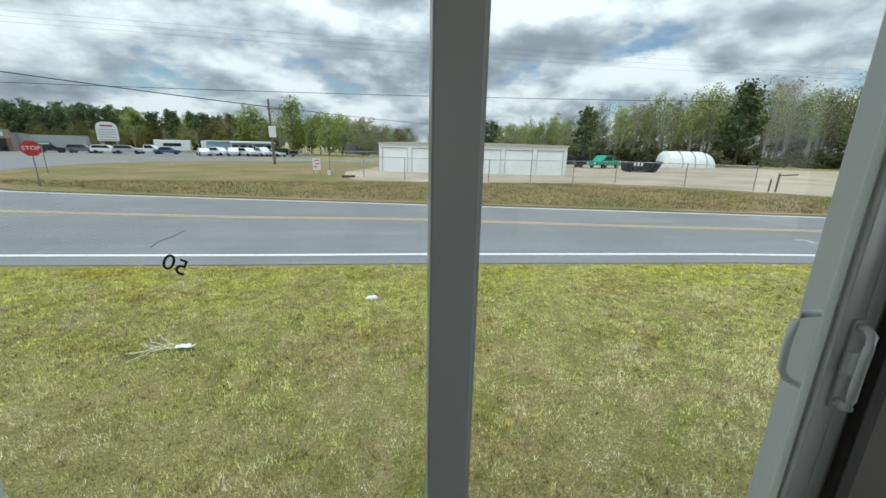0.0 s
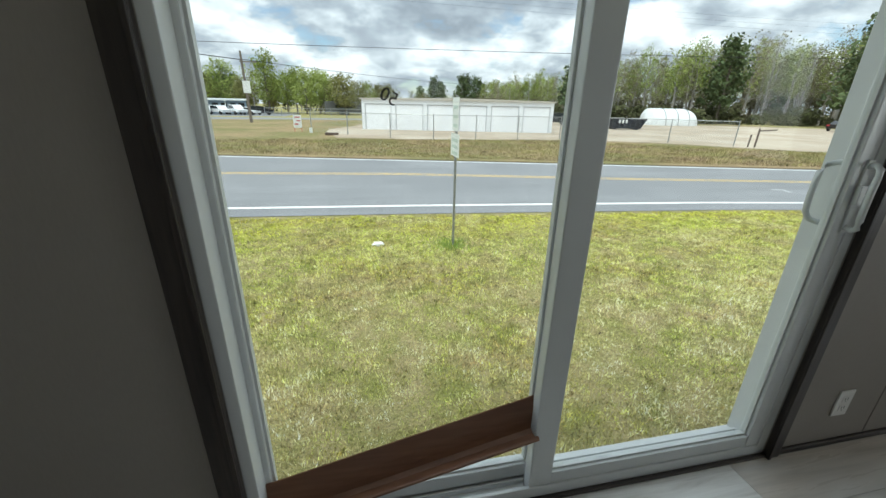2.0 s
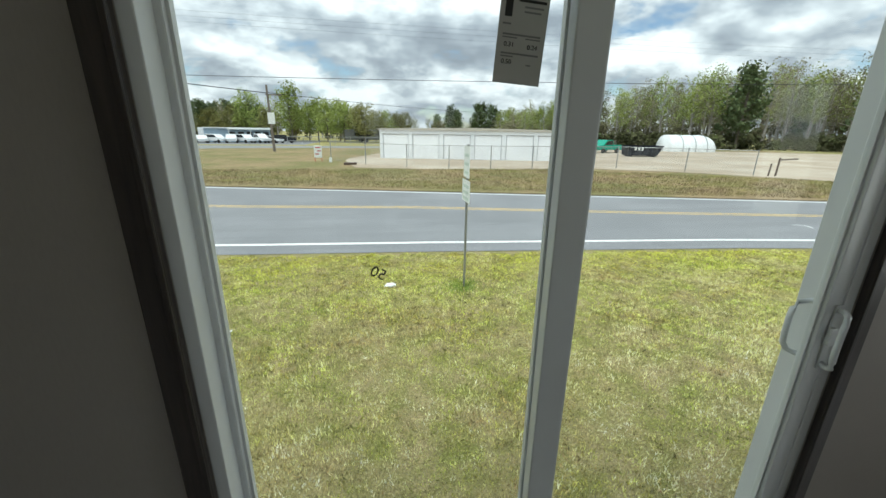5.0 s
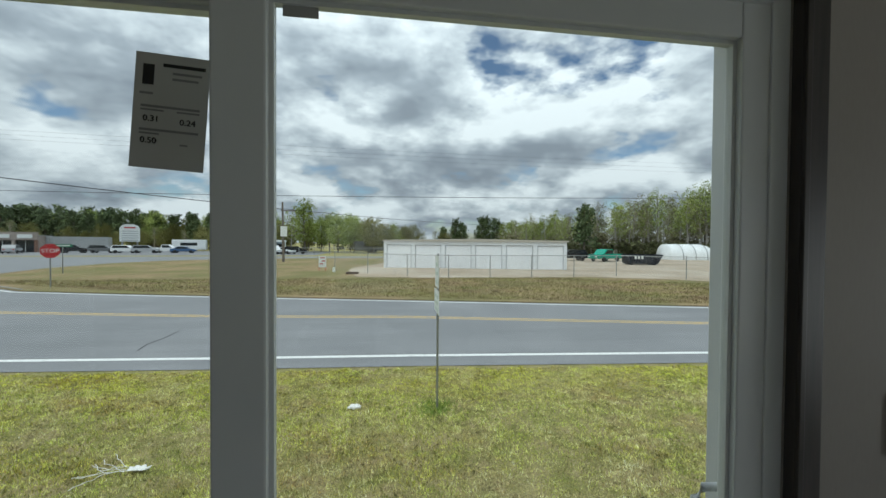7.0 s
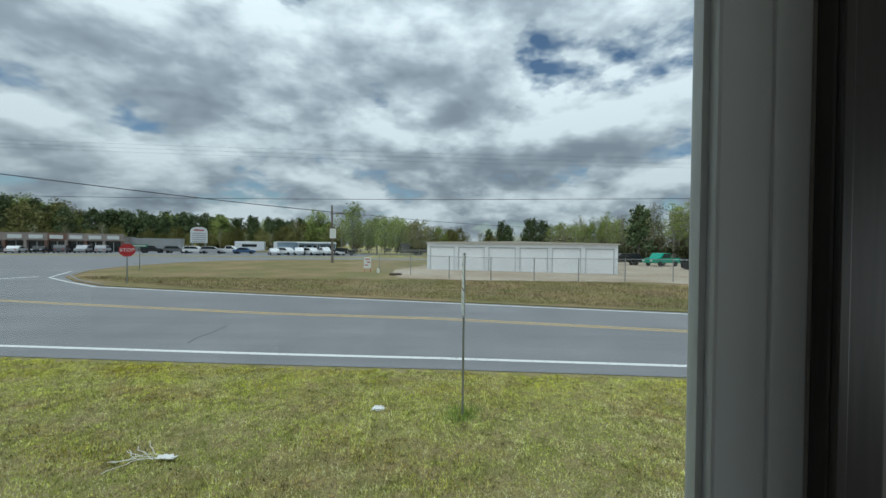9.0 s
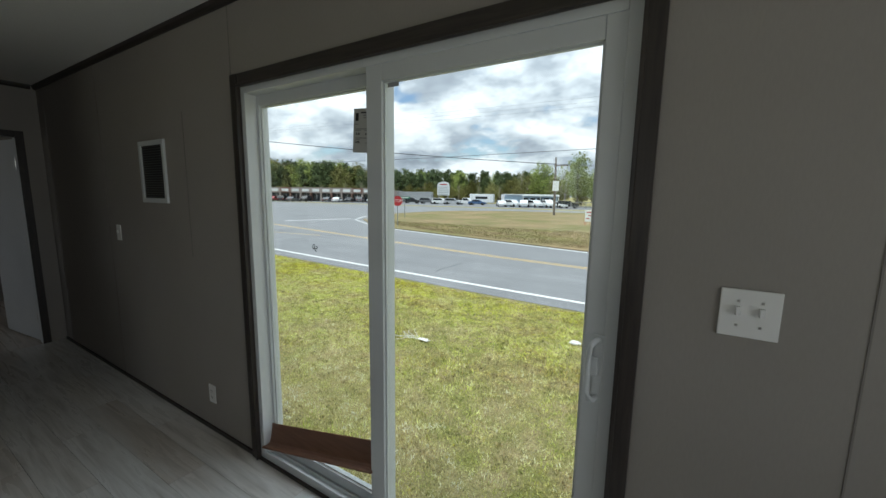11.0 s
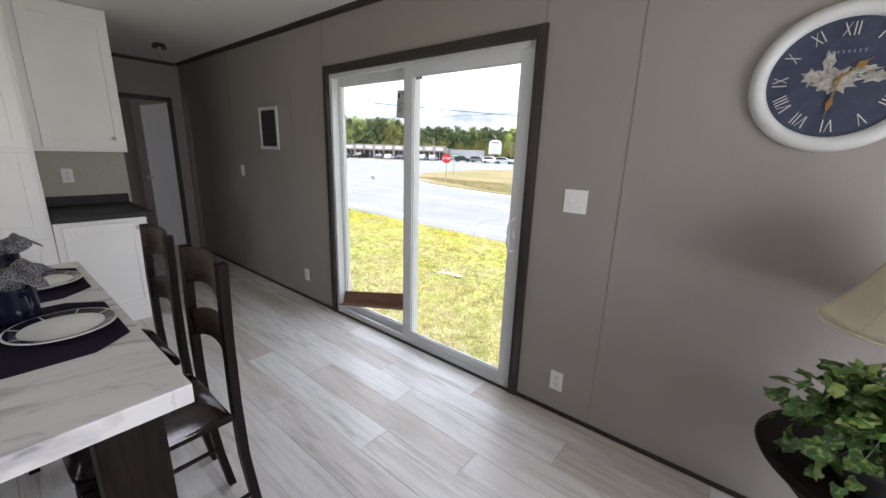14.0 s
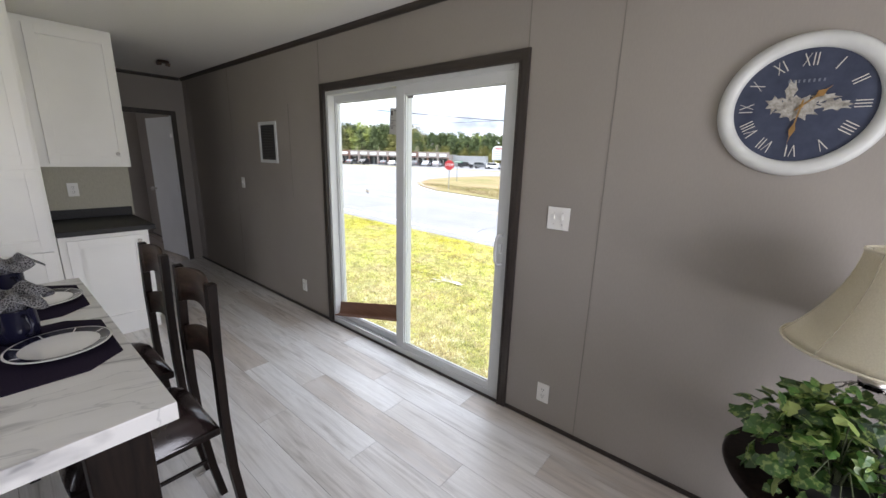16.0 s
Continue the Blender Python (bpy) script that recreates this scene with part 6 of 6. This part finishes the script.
# worn straw patches beside the house, coloured paler to stand in for sunlight
wy = k.n("ShaderNodeSeparateXYZ")
k.l(k.coord(), wy.inputs[0])
worn_lit_y = k.n("ShaderNodeMapRange")
worn_lit_y.inputs["From Min"].default_value, worn_lit_y.inputs["From Max"].default_value = 4.2, 1.6
k.l(wy.outputs[1], worn_lit_y.inputs["Value"])
wn = k.n("ShaderNodeMath")
wn.operation = "MULTIPLY"
k.l(worn_lit_y.outputs[0], wn.inputs[0])
k.l(k.ramp(k.noise(v, 2.1, 4, 0.6), [(0.44, 0.15), (0.58, 1.0)]), wn.inputs[1])
lawn_c = k.mix(wn.outputs[0], lawn_c, k.ramp(k.island(), [(0.0, (0.40, 0.36, 0.20)), (1.0, (0.72, 0.63, 0.42))]))
# a band of yellow-flowering growth beside the road
sy_ = k.n("ShaderNodeSeparateXYZ")
k.l(k.coord(), sy_.inputs[0])
band = k.n("ShaderNodeMapRange")
band.inputs["From Min"].default_value, band.inputs["From Max"].default_value = 5.2, 6.6
k.l(sy_.outputs[1], band.inputs["Value"])
yn = k.n("ShaderNodeMath")
yn.operation = "MULTIPLY"
k.l(band.outputs[0], yn.inputs[0])
k.l(k.ramp(k.noise(k.coord((0.6, 1, 1)), 1.1, 4), [(0.40, 0.1), (0.58, 0.85)]), yn.inputs[1])
lawn_c = k.mix(yn.outputs[0], lawn_c, k.ramp(k.island(), [(0.0, (0.22, 0.25, 0.025)), (0.6, (0.42, 0.40, 0.045)), (1.0, (0.56, 0.50, 0.08))]))
lawn_c = k.mix(0.8, lawn_c, k.ramp(k.noise(v, 5.0, 4, 0.7), [(0.40, 0.30), (0.60, 0.90)]), "OVERLAY")
# tufts: single clumps a hand across, some dry and pale, some deep green
lawn_c = k.mix(0.9, lawn_c, k.ramp(k.noise(v, 17.0, 3, 0.65), [(0.34, 0.08), (0.46, 0.66), (0.58, 1.0)]), "OVERLAY")
# broad worn and greener swathes
lawn_c = k.mix(0.6, lawn_c, k.ramp(k.noise(k.coord((0.7, 1.6, 1)), 0.8, 4, 0.6), [(0.38, (0.34, 0.27, 0.22)), (0.50, (0.5, 0.5, 0.5)), (0.64, (0.54, 0.62, 0.42))]), "OVERLAY")
k.color(lawn_c)
BLADE = k.m
k = Mat("verge_blades", 0.8, spec=0.15)
vb = k.noise(k.coord((0.35, 1.2, 1)), 0.8, 4, 0.6)
vc = k.mix(k.ramp(vb, [(0.42, 0.0), (0.58, 1.0)]), k.ramp(k.island(), [(0.0, (0.17, 0.18, 0.055)), (1.0, (0.40, 0.36, 0.14))]), k.ramp(k.island(), [(0.0, (0.12, 0.08, 0.045)), (0.6, (0.27, 0.19, 0.105)), (1.0, (0.50, 0.40, 0.26))]))
k.color(k.mix(0.85, vc, k.ramp(k.noise(k.coord((0.5, 2.2, 1)), 1.9, 5, 0.75), [(0.40, 0.12), (0.60, 0.84)]), "OVERLAY"))
VBLADE = k.m


def blades(name, n, x0, x1, y0, y1, hh, ww, label, power=1.0, zf=G, inside=None, bunch=False, mat=None):
    rs = np.random.RandomState(5)
    x = rs.uniform(x0, x1, n)
    y = y0 + (y1 - y0) * rs.uniform(0, 1, n) ** power
    if bunch:
        cx, cy = rs.uniform(x0, x1, n // 60), rs.uniform(y0, y1, n // 60)
        pick = rs.randint(0, n // 60, n)
        x, y = cx[pick] + rs.normal(0, 0.06, n), cy[pick] + rs.normal(0, 0.06, n)
    if inside is not None:
        keep = inside(x, y)
        x, y = x[keep], y[keep]
    n = len(x)
    dens = 0.7 * np.sin(x * 11 + 2 * np.sin(y * 5)) * np.cos(y * 13 + 2 * np.sin(x * 4)) + np.sin(x * 1.9 + np.sin(y * 1.3) * 2) * np.cos(y * 2.3 + np.sin(x * 0.8) * 1.7)
    a = rs.uniform(0, 2 * np.pi, n)
    h = hh * rs.uniform(0.5, 1.3, n) * (1 + 0.35 * dens)
    w = ww * rs.uniform(0.7, 1.3, n)
    lean = rs.uniform(0.1, 0.9, n) * h
    b_ = rs.uniform(0, 2 * np.pi, n)
    V = np.empty((n, 3, 3))
    V[:, 0] = np.stack([x - w * np.cos(a), y - w * np.sin(a), np.full(n, zf - 0.004)], 1)
    V[:, 1] = np.stack([x + w * np.cos(a), y + w * np.sin(a), np.full(n, zf - 0.004)], 1)
    V[:, 2] = np.stack([x + lean * np.cos(b_), y + lean * np.sin(b_), zf + h], 1)
    me = bpy.data.meshes.new(name)
    me.vertices.add(3 * n)
    me.vertices.foreach_set("co", V.reshape(-1))
    me.loops.add(3 * n)
    me.loops.foreach_set("vertex_index", np.arange(3 * n, dtype=np.int32))
    me.polygons.add(n)
    me.polygons.foreach_set("loop_start", np.arange(0, 3 * n, 3, dtype=np.int32))
    me.update(calc_edges=True)
    me.materials.append(mat or BLADE)
    return tagged(new(name, me), label, "grass", kind="stuff")


near_y = lambda x: np.interp(x, [p[0] for p in NEAR], [p[1] for p in NEAR]) - 0.92
blades("lawn_grass", 560000, -13, 14, 0.3, 8.6, 0.034, 0.0055, "short patchy green and straw grass", 1.0, inside=lambda x, y: y < near_y(x) + 0.06 * np.sin(x * 7) + 0.05 * np.sin(x * 17))
blades("verge_tufts", 170000, -24, 34, 12, 32, 0.10, 0.012, "rough tufts on the grass verge", 1.3, G + 0.045, mat=VBLADE, inside=lambda x, y: (y > np.interp(x, [-24, -12.2, -4.2, 0.56, 10.7, 19.3, 40], [25.5, 20.2, 18.3, 17.2, 14.8, 12.7, 8.3]) + 0.2) & (y < np.where(x > 12, 27 - (x - 12) * 0.55, 27)))
pst = np.array([0.98, 5.375])
blades("post_tuft", 3500, 0.4, 1.6, 4.9, 5.9, 0.08, 0.006, "greener tuft of grass round the sign post", 1.0, mat=leafy("fresh_tuft", [(0.0, (0.15, 0.24, 0.04)), (0.6, (0.25, 0.37, 0.07)), (1.0, (0.36, 0.46, 0.12))]), inside=lambda x, y: np.random.RandomState(3).uniform(0, 1, len(x)) < np.exp(-((x - pst[0]) ** 2 + (y - pst[1]) ** 2) / 0.06) * 0.8)

# ---- floor planks ----
fl = bpy.data.objects["floor"]
PW, PL = 0.182, 1.22
rn = random.Random(4)
plank_meshes = {}


def plank_mesh(l_):
    key = round(l_, 3)
    if key not in plank_meshes:
        b = box(0, l_ - 0.0016, 0, PW - 0.0016, -0.0035, 0.0)
        me = bpy.data.meshes.new("plank")
        bmesh.ops.recalc_face_normals(b, faces=b.faces[:])
        b.to_mesh(me)
        b.free()
        me.materials.append(PLANK)
        plank_meshes[key] = me
    return plank_meshes[key]


row, y = 0, -0.012
while y > YB + PW:
    y -= PW
    x = XL - (0.0, 0.61, 0.3, 0.92, 0.15, 0.76)[row % 6]
    while x < XR:
        a0, a1 = max(x, XL), min(x + PL, XR)
        if a1 - a0 > 0.05:
            o = new("plank", plank_mesh(a1 - a0))
            o.parent = fl
            o.location = (a0, y, 0)
        x += PL
    row += 1
o = obj("hall_floor", box(XL - 2.5, XL - 0.0, YB, 0, -0.0039, -0.0005), PLANK, kind="structure", label="grey vinyl plank floor of the far room", category="floor")
